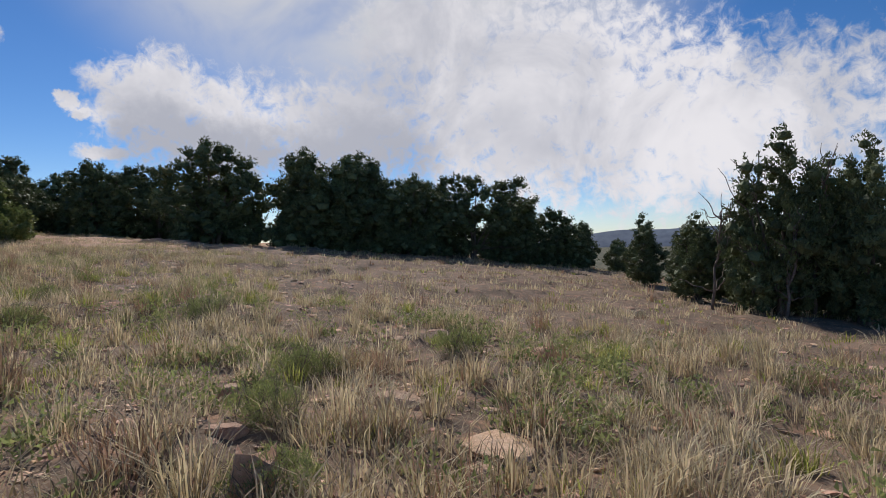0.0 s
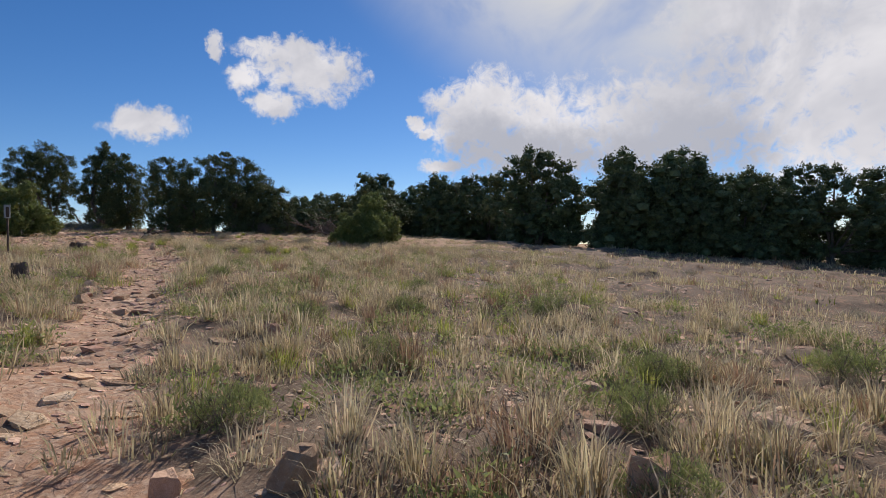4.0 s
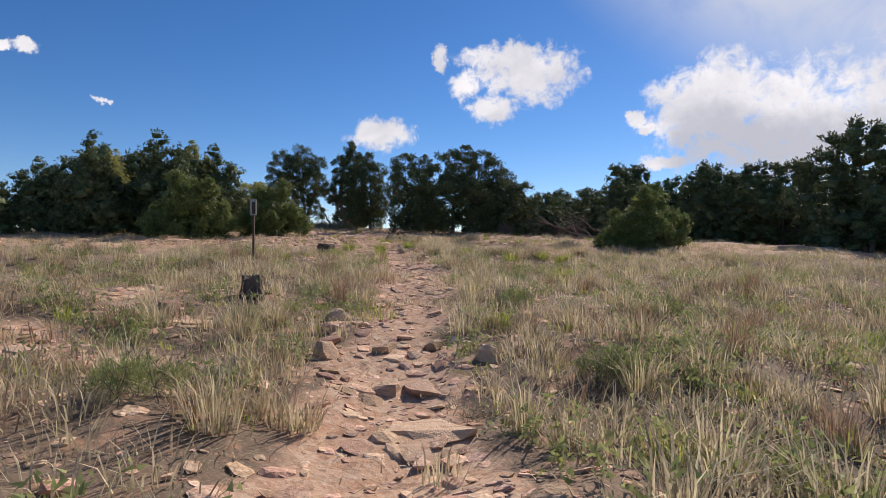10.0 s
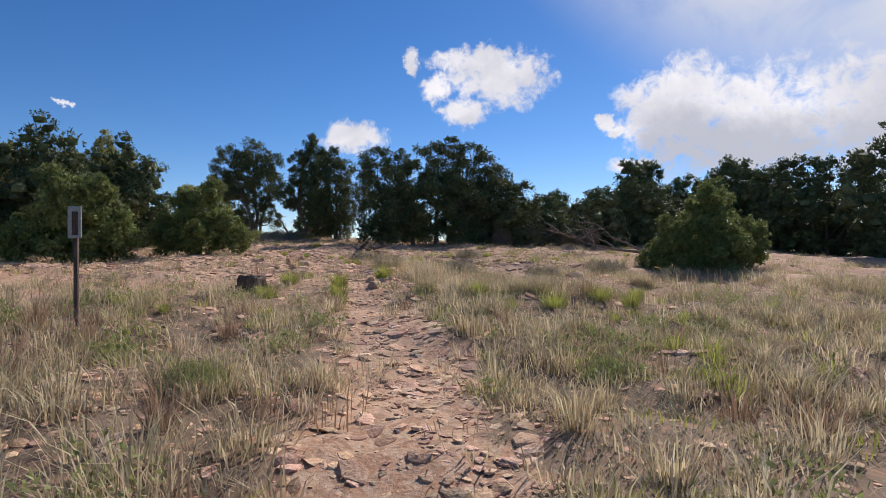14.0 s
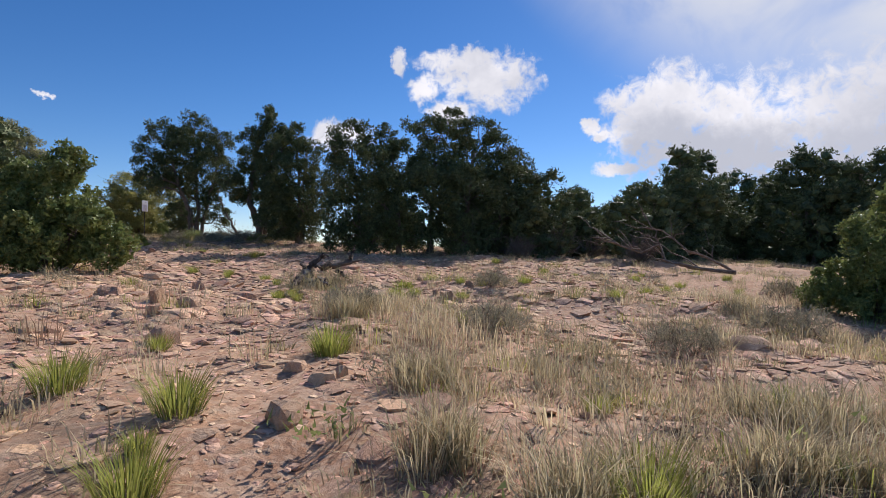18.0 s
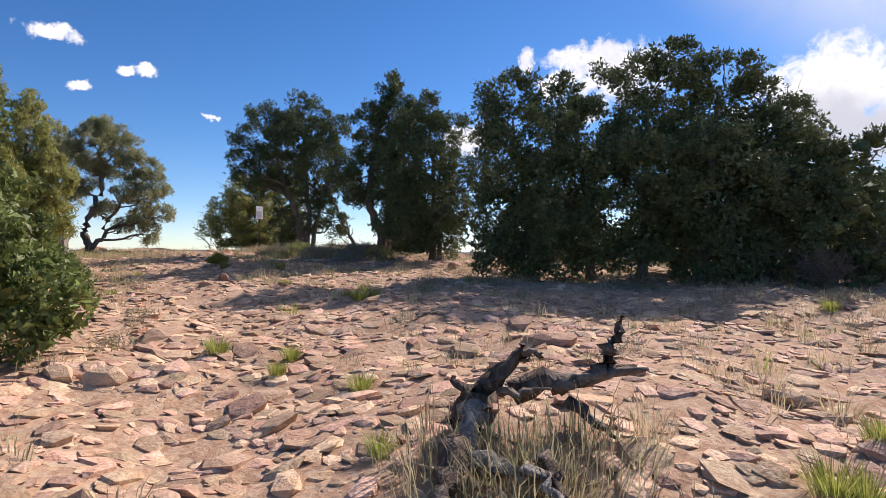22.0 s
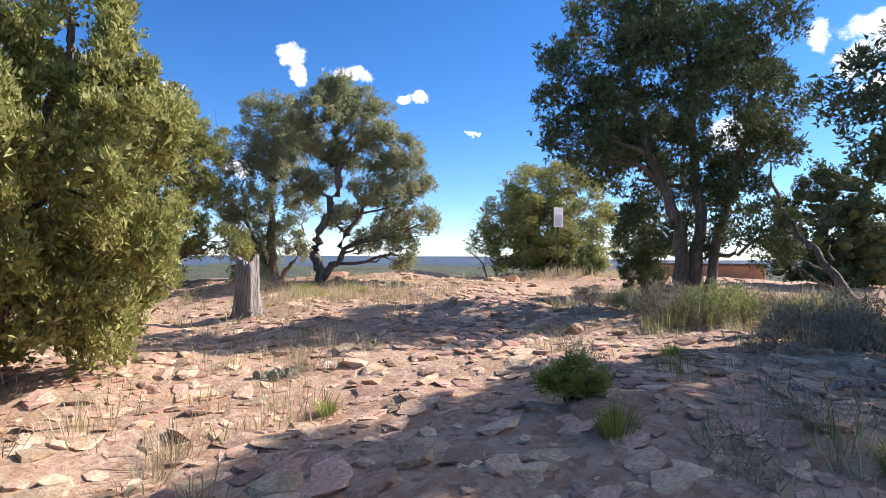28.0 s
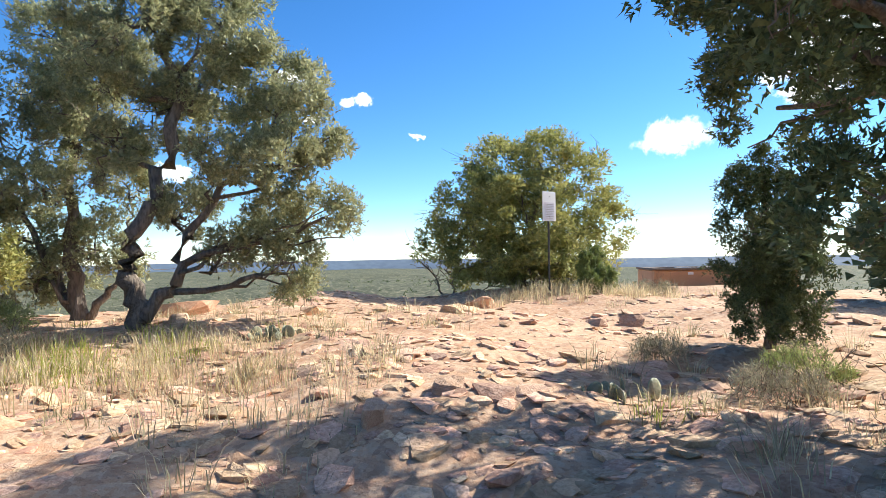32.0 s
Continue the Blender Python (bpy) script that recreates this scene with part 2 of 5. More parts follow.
def ground_material():
    """Red soil with chips and pebbles, under dry litter where the grass grows."""
    m = bpy.data.materials.new("soil")
    m.use_nodes = True
    g = Graph(m.node_tree)
    where = g.node("ShaderNodeTexCoord").outputs["Object"]
    bare = g.node("ShaderNodeAttribute", attribute_name="bare").outputs["Fac"]
    wood = g.node("ShaderNodeAttribute", attribute_name="wooded").outputs["Fac"]
    soil = g.mix(g.ramp(g.noise(where, 0.5, 5), 0.35, 0.65), (0.43, 0.242, 0.145), (0.54, 0.335, 0.21))
    soil = g.mix(g.ramp(g.noise(where, 11, 6, 0.7), 0.45, 0.7), soil, (0.50, 0.375, 0.275))
    soil = g.mix(g.ramp(g.noise(where, 34, 4, 0.7), 0.55, 0.75), soil, (0.22, 0.122, 0.076))
    for size, amount in ((9.0, 0.5), (23.0, 0.55)):
        cell = g.node("ShaderNodeTexVoronoi")
        warp = g.node("ShaderNodeVectorMath", operation="MULTIPLY_ADD")
        g.put(warp.inputs[0], g.noise(where, size * 0.8, 3, 0.6, out=1))
        warp.inputs[1].default_value = (1.2 / size,) * 3
        g.put(warp.inputs[2], where)
        g.put(cell.inputs["Vector"], warp.outputs[0])
        cell.inputs["Scale"].default_value = size
        tone = g.node("ShaderNodeSeparateColor")
        g.put(tone.inputs[0], cell.outputs["Color"])
        soil = g.mix(g.math("MULTIPLY", g.ramp(tone.outputs[0], 0.55, 0.9), amount), soil, (0.56, 0.395, 0.275))
        soil = g.mix(g.math("MULTIPLY", g.ramp(tone.outputs[1], 0.7, 0.95), amount), soil, (0.27, 0.15, 0.095))
    litter = g.mix(g.ramp(g.noise(where, 1.3, 5), 0.35, 0.65), (0.13, 0.09, 0.062), (0.24, 0.165, 0.112))
    litter = g.mix(g.ramp(g.noise(where, 45, 4, 0.7), 0.5, 0.72), litter, (0.30, 0.255, 0.185))
    litter = g.mix(g.ramp(g.noise(where, 5, 5, 0.6), 0.52, 0.66), litter, (0.34, 0.205, 0.13))
    near = g.mix(g.ramp(g.math("ADD", bare, g.math("MULTIPLY", g.math("SUBTRACT", g.noise(where, 2.2, 5, 0.65), 0.5), 0.9)), 0.3, 0.7), litter, soil)
    scrub = g.mix(g.ramp(g.noise(where, 0.02, 6, 0.7), 0.4, 0.6), (0.055, 0.062, 0.036), (0.10, 0.10, 0.06))
    scrub = g.mix(g.ramp(g.noise(where, 0.16, 4, 0.7), 0.52, 0.66), scrub, (0.26, 0.225, 0.15))
    colour = g.mix(wood, near, scrub)
    voro = g.node("ShaderNodeTexVoronoi")
    g.put(voro.inputs["Vector"], where)
    voro.inputs["Scale"].default_value = 24
    height = g.math("ADD", g.math("MULTIPLY", voro.outputs[0], 0.8), g.noise(where, 60, 4, 0.7))
    n = g.node("ShaderNodeBump")
    n.inputs["Strength"].default_value, n.inputs["Distance"].default_value = 0.6, 0.012
    g.put(n.inputs["Height"], height)
    b = g.node("ShaderNodeBsdfPrincipled")
    g.put(b.inputs["Base Color"], colour)
    b.inputs["Roughness"].default_value, b.inputs["Specular IOR Level"].default_value = 0.95, 0.15
    g.put(b.inputs["Normal"], n.outputs[0])
    g.put(g.node("ShaderNodeOutputMaterial").inputs[0], b.outputs[0])
    return m


SOIL = ground_material()
STONE = material("sandstone", ((0.54, 0.325, 0.205), (0.65, 0.44, 0.30), (0.38, 0.21, 0.13)), 5, 0.9, 0.5, 40, random_tint=0.5)
STONE_STUFF = material("sandstone_chips", ((0.56, 0.34, 0.215), (0.70, 0.49, 0.34), (0.37, 0.20, 0.122)), 4, 0.9, 0.4, 40, island=0.7)
STONE_PALE = material("pale_sandstone", ((0.60, 0.39, 0.25), (0.68, 0.475, 0.325), (0.42, 0.245, 0.155)), 4, 0.9, 0.5, 30, random_tint=0.4)
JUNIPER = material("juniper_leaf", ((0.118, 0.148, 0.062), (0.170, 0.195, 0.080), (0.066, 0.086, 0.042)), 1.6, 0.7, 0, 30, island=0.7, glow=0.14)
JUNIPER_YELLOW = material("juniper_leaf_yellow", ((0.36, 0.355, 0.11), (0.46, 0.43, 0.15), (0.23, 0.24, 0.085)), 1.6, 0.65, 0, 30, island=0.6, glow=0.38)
PINYON = material("pinyon_needle", ((0.34, 0.345, 0.185), (0.45, 0.44, 0.24), (0.20, 0.21, 0.11)), 1.8, 0.6, 0, 30, island=0.6, glow=0.4)
OAK = material("oak_leaf", ((0.20, 0.245, 0.075), (0.27, 0.30, 0.095), (0.125, 0.16, 0.055)), 1.8, 0.55, 0, 30, island=0.6, glow=0.28)
BARK = material("bark", ((0.17, 0.135, 0.105), (0.26, 0.21, 0.17), (0.07, 0.054, 0.043)), 6, 0.95, 0.8, 30, stretch=(1, 1, 0.25))
DEADWOOD = material("weathered_wood", ((0.34, 0.29, 0.25), (0.50, 0.44, 0.385), (0.10, 0.075, 0.06)), 9, 0.9, 1.0, 46, stretch=(1, 1, 0.10))
CHARRED = material("dark_rotten_wood", ((0.11, 0.075, 0.055), (0.20, 0.15, 0.12), (0.04, 0.028, 0.022)), 6, 0.95, 0.8, 30, stretch=(1, 1, 0.2))
TWIG = material("dead_twig", ((0.17, 0.13, 0.105), (0.26, 0.21, 0.17), (0.09, 0.065, 0.05)), 8, 0.95, 0.3, 30)
DRY = material("dry_grass", ((0.55, 0.45, 0.275), (0.68, 0.58, 0.39), (0.38, 0.29, 0.16)), 0.5, 0.7, 0, 12, island=0.7, glow=0.42)
GREY_GRASS = material("grey_green_grass", ((0.38, 0.325, 0.19), (0.50, 0.42, 0.27), (0.25, 0.225, 0.115)), 0.6, 0.75, 0, 12, island=0.7, glow=0.40)
GREEN_GRASS = material("green_grass", ((0.33, 0.35, 0.08), (0.44, 0.44, 0.12), (0.20, 0.23, 0.055)), 0.8, 0.7, 0, 12, island=0.6, glow=0.5)
RUSSET = material("russet_grass", ((0.38, 0.24, 0.15), (0.48, 0.33, 0.21), (0.26, 0.16, 0.10)), 0.8, 0.75, 0, 12, island=0.5, glow=0.28)
FORB = material("green_forb", ((0.28, 0.31, 0.11), (0.38, 0.40, 0.15), (0.18, 0.21, 0.075)), 1.0, 0.7, 0, 14, island=0.5, glow=0.38)
SAGE = material("grey_scrub", ((0.36, 0.325, 0.22), (0.47, 0.42, 0.30), (0.22, 0.20, 0.125)), 2.0, 0.85, 0, 14, island=0.5, glow=0.2)
ADOBE = material("tan_stucco", ((0.54, 0.285, 0.155), (0.60, 0.335, 0.19), (0.46, 0.235, 0.125)), 2, 0.9, 0.35, 50)
COPING = material("dark_coping", ((0.17, 0.125, 0.10), (0.25, 0.19, 0.15), (0.10, 0.075, 0.06)), 3, 0.85, 0.4, 40)
WHITE = material("white_sheet", ((0.80, 0.80, 0.79), (0.76, 0.76, 0.76), (0.70, 0.70, 0.71)), 3, 0.55, 0.1, 60)
PALE_GREY = material("pale_grey_print", ((0.62, 0.60, 0.66), (0.56, 0.54, 0.60), (0.66, 0.64, 0.69)), 6, 0.6, 0, 60)
STEEL = material("dark_steel", ((0.035, 0.036, 0.038), (0.055, 0.055, 0.055), (0.09, 0.06, 0.045)), 8, 0.5, 0.2, 60, metal=0.6)
GREY_BOARD = material("grey_board", ((0.36, 0.35, 0.33), (0.44, 0.43, 0.40), (0.26, 0.25, 0.23)), 6, 0.7, 0.2, 60)
CACTUS = material("cactus_pad", ((0.27, 0.28, 0.19), (0.35, 0.34, 0.23), (0.17, 0.17, 0.10)), 5, 0.6, 0.3, 50)
# distance haze on the horizon hills is put into this blue base colour
HAZE_BLUE = material("far_hills", ((0.075, 0.105, 0.15), (0.095, 0.13, 0.18), (0.06, 0.085, 0.125)), 0.002, 1.0, 0, 0.02)


# ---- ground ----
def smooth(lo, hi, x):
    t = np.clip((x - lo) / (hi - lo), 0, 1)
    return t * t * (3 - 2 * t)


def waves(x, y, size, seed):
    """Cheap soft noise between -1 and 1."""
    r = np.random.RandomState(seed)
    total = np.zeros(np.shape(x))
    for _ in range(7):
        a, f, p = r.uniform(0, 6.283), r.uniform(0.6, 1.7) / size, r.uniform(0, 6.283)
        total = total + np.sin((np.cos(a) * x + np.sin(a) * y) * f * 6.283 + p)
    return total / 3.2


def height(x, y):
    """The hill: a gentle spur that climbs along the path and falls away to a wide wooded plain."""
    x, y = np.asarray(x, float), np.asarray(y, float)
    xc, yc = np.clip(x, -34, 45), np.clip(y, -12, 66)
    z = (-1.273) + (-0.05115) * xc + (0.02859) * yc + (-0.000661) * xc ** 2 + (0.001536) * xc * yc + (0.001991) * yc ** 2 + (2.166e-06) * xc ** 2 * yc + (-3.081e-05) * yc ** 3 + (-2.239e-05) * xc * yc ** 2
    r = np.hypot((x - 6) / 36, (y - 26) / 40)
    z = z - 2.2 * smooth(0.98, 1.35, r) - 40 * smooth(1.15, 3.4, r) + 10 * waves(x, y, 900, 5) * smooth(3, 9, r)
    z = z + 0.14 * np.exp(-(((x + 11.3) / 3.6) ** 2 + ((y - 41.5) / 3.2) ** 2)) + 0.17 * np.exp(-(((x + 23.5) / 4) ** 2 + ((y - 43.5) / 3) ** 2))
    z = z + 0.10 * waves(x, y, 5, 1) + 0.035 * waves(x, y, 1.5, 2)
    return z


TRAIL = [(0.9, -6), (0.3, -2), (-0.6, 0.8), (-1.3, 3.2), (-2, 6.3), (-2.5, 9), (-2.6, 12.1), (-2.9, 15.2), (-3.4, 18.2), (-4.3, 21.9), (-5.3, 25.2), (-7, 28.4), (-8.9, 31.1), (-13, 35.9), (-14.9, 38.1), (-17.5, 43.5), (-19, 48)]


def trail_distance(x, y):
    x, y = np.asarray(x, float), np.asarray(y, float)
    best = np.full(np.shape(x), 1e9)
    for (ax, ay), (bx, by) in zip(TRAIL, TRAIL[1:]):
        dx, dy = bx - ax, by - ay
        t = np.clip(((x - ax) * dx + (y - ay) * dy) / (dx * dx + dy * dy), 0, 1)
        best = np.minimum(best, np.hypot(x - ax - t * dx, y - ay - t * dy))
    return best


def worn(x, y):
    """How far the feet of walkers have worn the path down."""
    return 0.05 * (1 - smooth(0.2, 0.8, trail_distance(x, y))) * (np.asarray(y) < 30)


def bareness(x, y):
    """1 on the trail and the stony upper slope, 0 in the meadow."""
    d = trail_distance(x, y) + 0.2 * waves(x, y, 2.4, 3) + 0.15 * waves(x, y, 0.8, 9)
    trail = 1 - smooth(0.28, 0.8, d)
    upper = smooth(17.5, 24.5, y + 1.2 * waves(x, y, 6, 4) - 0.10 * np.clip(x, -8, 20) - 0.35 * np.maximum(x - 1, 0))
    patches = smooth(0.55, 0.95, waves(x, y, 4.5, 8)) * 0.3
    stony = 0.8 * np.exp(-(((x + 5.8) / 2.0) ** 2 + ((y - 12) / 4.5) ** 2)) * smooth(-0.5, 0.5, waves(x, y, 2.0, 18))
    return np.clip(np.maximum(np.maximum(trail, upper), np.maximum(patches, stony)), 0, 1)


def mesh_of(name, verts, faces, material, smooth_shade=False):
    """A mesh from arrays; all faces have the same number of corners, or faces is a list of such arrays."""
    faces = faces if isinstance(faces, list) else [faces]
    faces = [np.asarray(f, np.int32) for f in faces if len(f)]
    me = bpy.data.meshes.new(name)
    verts = np.asarray(verts, np.float32)
    me.vertices.add(len(verts))
    me.vertices.foreach_set("co", verts.ravel())
    loops = np.concatenate([f.ravel() for f in faces])
    sizes = np.concatenate([np.full(len(f), f.shape[1], np.int32) for f in faces])
    me.loops.add(len(loops))
    me.loops.foreach_set("vertex_index", loops)
    me.polygons.add(len(sizes))
    me.polygons.foreach_set("loop_start", np.concatenate([[0], np.cumsum(sizes)[:-1]]).astype(np.int32))
    me.polygons.foreach_set("loop_total", sizes)
    me.polygons.foreach_set("use_smooth", np.full(len(sizes), smooth_shade))
    me.materials.append(material)
    me.update(calc_edges=True)
    return me


def hang(name, mesh, parent=None, label="", m=None):
    """Links a mesh as one object, under its thing where there is one."""
    ob = new(name, mesh)
    ob.parent = parent
    if m is not None:
        ob.matrix_basis = m
    if label:
        ob["label"] = label
    return ob


def steps(lo, hi, fine_lo, fine_hi, fine):
    inner = np.arange(fine_lo, fine_hi + fine / 2, fine)
    grow = fine * 1.22 ** np.arange(1, 60)
    up = fine_hi + np.cumsum(grow)
    down = fine_lo - np.cumsum(grow)
    return np.concatenate([[lo], down[down > lo * 0.9][::-1], inner, up[up < hi * 0.9], [hi]])


GRID = {}


def surface(x, y):
    """Height of the soil itself, with its bumps and the worn path."""
    xs, ys, z = GRID["xs"], GRID["ys"], GRID["z"]
    i = np.clip(np.searchsorted(xs, x) - 1, 0, len(xs) - 2)
    j = np.clip(np.searchsorted(ys, y) - 1, 0, len(ys) - 2)
    u, v = (x - xs[i]) / (xs[i + 1] - xs[i]), (y - ys[j]) / (ys[j + 1] - ys[j])
    return (z[i, j] * (1 - u) + z[i + 1, j] * u) * (1 - v) + (z[i, j + 1] * (1 - u) + z[i + 1, j + 1] * u) * v


def slopes(x, y, reach=0.12):
    """Rise of the soil along x and along y."""
    return (surface(x + reach, y) - surface(x - reach, y)) / (2 * reach), (surface(x, y + reach) - surface(x, y - reach)) / (2 * reach)


def build_ground():
    xs, ys = steps(-4500, 4500, -30, 22, 0.27), steps(-4500, 4500, -3, 56, 0.27)
    X, Y = np.meshgrid(xs, ys, indexing="ij")
    Z = height(X, Y)
    b = bareness(X, Y)
    near = np.exp(-(np.hypot(X + 4, Y - 26) / 40) ** 4)
    Z = Z + near * (0.022 * waves(X, Y, 0.55, 6) + b * 0.02 * waves(X, Y, 0.3, 7)) - worn(X, Y)
    GRID.update(xs=xs, ys=ys, z=Z)
    n, k = X.shape
    i = np.arange(n * k).reshape(n, k)
    quads = np.stack([i[:-1, :-1], i[1:, :-1], i[1:, 1:], i[:-1, 1:]], -1).reshape(-1, 4)
    me = mesh_of("ground", np.stack([X, Y, Z], -1).reshape(-1, 3), quads, SOIL, True)
    me.attributes.new("bare", "FLOAT", "POINT").data.foreach_set("value", b.ravel().astype(np.float32))
    wood = smooth(1.05, 1.7, np.hypot((X - 6) / 36, (Y - 26) / 40))
    me.attributes.new("wooded", "FLOAT", "POINT").data.foreach_set("value", wood.ravel().astype(np.float32))
    return tagged(hang("ground", me), "stony red soil hillside with dry grass litter", "ground", kind="structure")


ground = build_ground()


# ---- shapes ----
def tube(points, radii, sides=7, seed=0, rough=0.0, cap=True):
    """Vertices and quads of a bent, tapered, uneven rod."""
    r = np.random.RandomState(seed)
    p = np.asarray(points, float)
    t = np.gradient(p, axis=0)
    t /= np.linalg.norm(t, axis=1)[:, None] + 1e-9
    ref = np.where(np.abs(t[:, 2:3]) > 0.9, [[1.0, 0, 0]], [[0, 0, 1.0]])
    u = np.cross(t, ref)
    u /= np.linalg.norm(u, axis=1)[:, None] + 1e-9
    v = np.cross(t, u)
    a = np.linspace(0, 2 * np.pi, sides, endpoint=False)
    rad = np.asarray(radii, float)[:, None] * (1 + rough * r.uniform(-1, 1, (len(p), sides)))
    ring = p[:, None] + rad[..., None] * (np.cos(a)[None, :, None] * u[:, None] + np.sin(a)[None, :, None] * v[:, None])
    verts = ring.reshape(-1, 3)
    i = np.arange(len(p) * sides).reshape(len(p), sides)
    j = np.roll(i, -1, axis=1)
    quads = np.stack([i[:-1], j[:-1], j[1:], i[1:]], -1).reshape(-1, 4)
    if cap:
        verts = np.vstack([verts, p[:1], p[-1:]])
        end, first = np.full(sides, len(verts) - 1), np.full(sides, len(verts) - 2)
        caps = np.concatenate([np.stack([i[-1], j[-1], end, end], -1)[:, :3], np.stack([j[0], i[0], first, first], -1)[:, :3]])
        return verts, [quads, caps]
    return verts, [quads, np.zeros((0, 3), int)]


def join(pieces):
    """Several (verts, [quads, tris]) as one."""
    verts, quads, tris, n = [], [], [], 0
    for v, (q, t) in pieces:
        verts.append(v), quads.append(np.asarray(q) + n), tris.append(np.asarray(t) + n)
        n += len(v)
    return np.concatenate(verts), [np.concatenate(quads), np.concatenate(tris)]


def bend(a, b, n, wobble, r, sag=0.0):
    """n points from a to b with a few random kinks."""
    a, b = np.asarray(a, float), np.asarray(b, float)
    t = np.linspace(0, 1, n)[:, None]
    p = a + (b - a) * t
    off = r.normal(0, wobble, (n, 3)) * np.sin(np.pi * np.clip(t, 0, 0.75) / 0.75 * 0.9)
    off[0] = 0
    p = p + off
    p[:, 2] += sag * np.sin(np.pi * t[:, 0])
    return p


def blades(centres, ways, length, width, count, spread, r, droop=0.0, scatter_=0.45):
    """Small pointed leaves that fan out from each centre about its way."""
    n = len(centres) * count
    c = np.repeat(centres, count, axis=0) + r.normal(0, length * scatter_, (n, 3))
    d = np.repeat(ways, count, axis=0) + r.normal(0, spread, (n, 3))
    d /= np.linalg.norm(d, axis=1)[:, None]
    ln = length * r.uniform(0.55, 1.25, n)[:, None]
    side = np.cross(d, r.normal(0, 1, (n, 3)))
    side /= np.linalg.norm(side, axis=1)[:, None]
    wd = width * r.uniform(0.7, 1.3, n)[:, None]
    tip = c + d * ln
    tip[:, 2] -= droop * ln[:, 0]
    verts = np.stack([c + side * wd, tip, c - side * wd + d * ln * 0.15], 1).reshape(-1, 3)
    return verts, [np.zeros((0, 4), int), np.arange(n * 3).reshape(-1, 3)]


ICO = np.array([(0.0, 0.0, 1.0)] + [(0.894 * math.cos(k * 1.2566), 0.894 * math.sin(k * 1.2566), 0.447) for k in range(5)] + [(0.894 * math.cos(k * 1.2566 + 0.628), 0.894 * math.sin(k * 1.2566 + 0.628), -0.447) for k in range(5)] + [(0.0, 0.0, -1.0)])
ICO_FACES = np.array([(0, 1 + k, 1 + (k + 1) % 5) for k in range(5)] + [(1 + k, 6 + k, 1 + (k + 1) % 5) for k in range(5)] + [(1 + (k + 1) % 5, 6 + k, 6 + (k + 1) % 5) for k in range(5)] + [(11, 6 + (k + 1) % 5, 6 + k) for k in range(5)])


def lumps(centres, size, r, high=1.15):
    """The dense, uneven hearts of leafy plumes."""
    v = ICO[None] * r.uniform(0.6, 1.25, (len(centres), 12, 1)) * np.asarray(size)[:, None, None] * [1, 1, high] + centres[:, None]
    off = (np.arange(len(centres)) * 12)[:, None, None]
    return v.reshape(-1, 3), [np.zeros((0, 4), int), (ICO_FACES[None] + off).reshape(-1, 3)]


def crown_points(lobes, count, r, hollow=0.55, gap=0.0, seed=0):
    """Points in the outer part of a union of ellipsoids, with gaps, and the way outwards from each."""
    l = np.array(lobes)[r.choice(len(lobes), count * 2)]
    d = r.normal(0, 1, (len(l), 3))
    d /= np.linalg.norm(d, axis=1)[:, None]
    k = (r.uniform(hollow ** 3, 1, len(l)) ** (1 / 3))[:, None]
    p = l[:, :3] + d * k * np.stack([l[:, 3], l[:, 3], l[:, 4]], 1)
    q = p * 2.1 + seed
    keep = np.sin(q[:, 0] * 2.3 + 1.3 * np.sin(q[:, 2] * 1.9)) + np.sin(q[:, 1] * 2.7 + 1.1 * np.sin(q[:, 0] * 2.2)) + np.sin(q[:, 2] * 2.5) > gap
    return p[keep][:count], d[keep][:count]


def unit(v):
    return v / (np.linalg.norm(v, axis=-1, keepdims=True) + 1e-9)


def plumes(p, d, size, tall, per, length, width, up, r, spread=0.45):
    """Flame-shaped tufts of small sprays that stand on points."""
    n = len(p)
    axis = unit(d * 0.55 + np.array([0, 0, up]) + r.normal(0, 0.22, (n, 3)))
    u = r.uniform(0, 1, (n, per)) ** 0.85
    q = r.normal(0, 1, (n, per, 3))
    q = unit(q - (q * axis[:, None]).sum(-1, keepdims=True) * axis[:, None])
    rad = size[:, None] * (1 - u) ** 0.55 * np.minimum(1, 0.35 + u * 3) * r.uniform(0.55, 1.15, (n, per))
    pts = p[:, None] + axis[:, None] * ((u - 0.35) * tall * size[:, None])[..., None] + q * rad[..., None]
    way = axis[:, None] * (0.55 + 0.6 * u[..., None]) + q * 0.6
    return blades(pts.reshape(-1, 3), way.reshape(-1, 3), length, width, 1, spread, r, 0.0, 0.15)


def boughs(lobes, r, clump, density, low, swell=1.22):
    """Centres and sizes of the leafy clumps: over the shell of every lobe, more on its upper and outer side."""
    l = np.array([(*o[:3], o[3] * swell, (o[4] if len(o) > 4 else o[3]) * swell) for o in lobes], float)
    n = np.maximum(5, (density * l[:, 3] * (l[:, 3] + l[:, 4]) / clump ** 2).astype(int))
    l = np.repeat(l, n, axis=0)
    d = unit(r.normal(0, 1, (len(l), 3)) + [0, 0, 0.25])
    k = r.uniform(0.3, 1.0, len(l)) ** 0.5
    p = l[:, :3] + d * k[:, None] * l[:, [3, 3, 4]] * 0.88
    s = clump * r.uniform(0.55, 1.35, len(l))
    keep = p[:, 2] > low
    return p[keep], d[keep], s[keep]


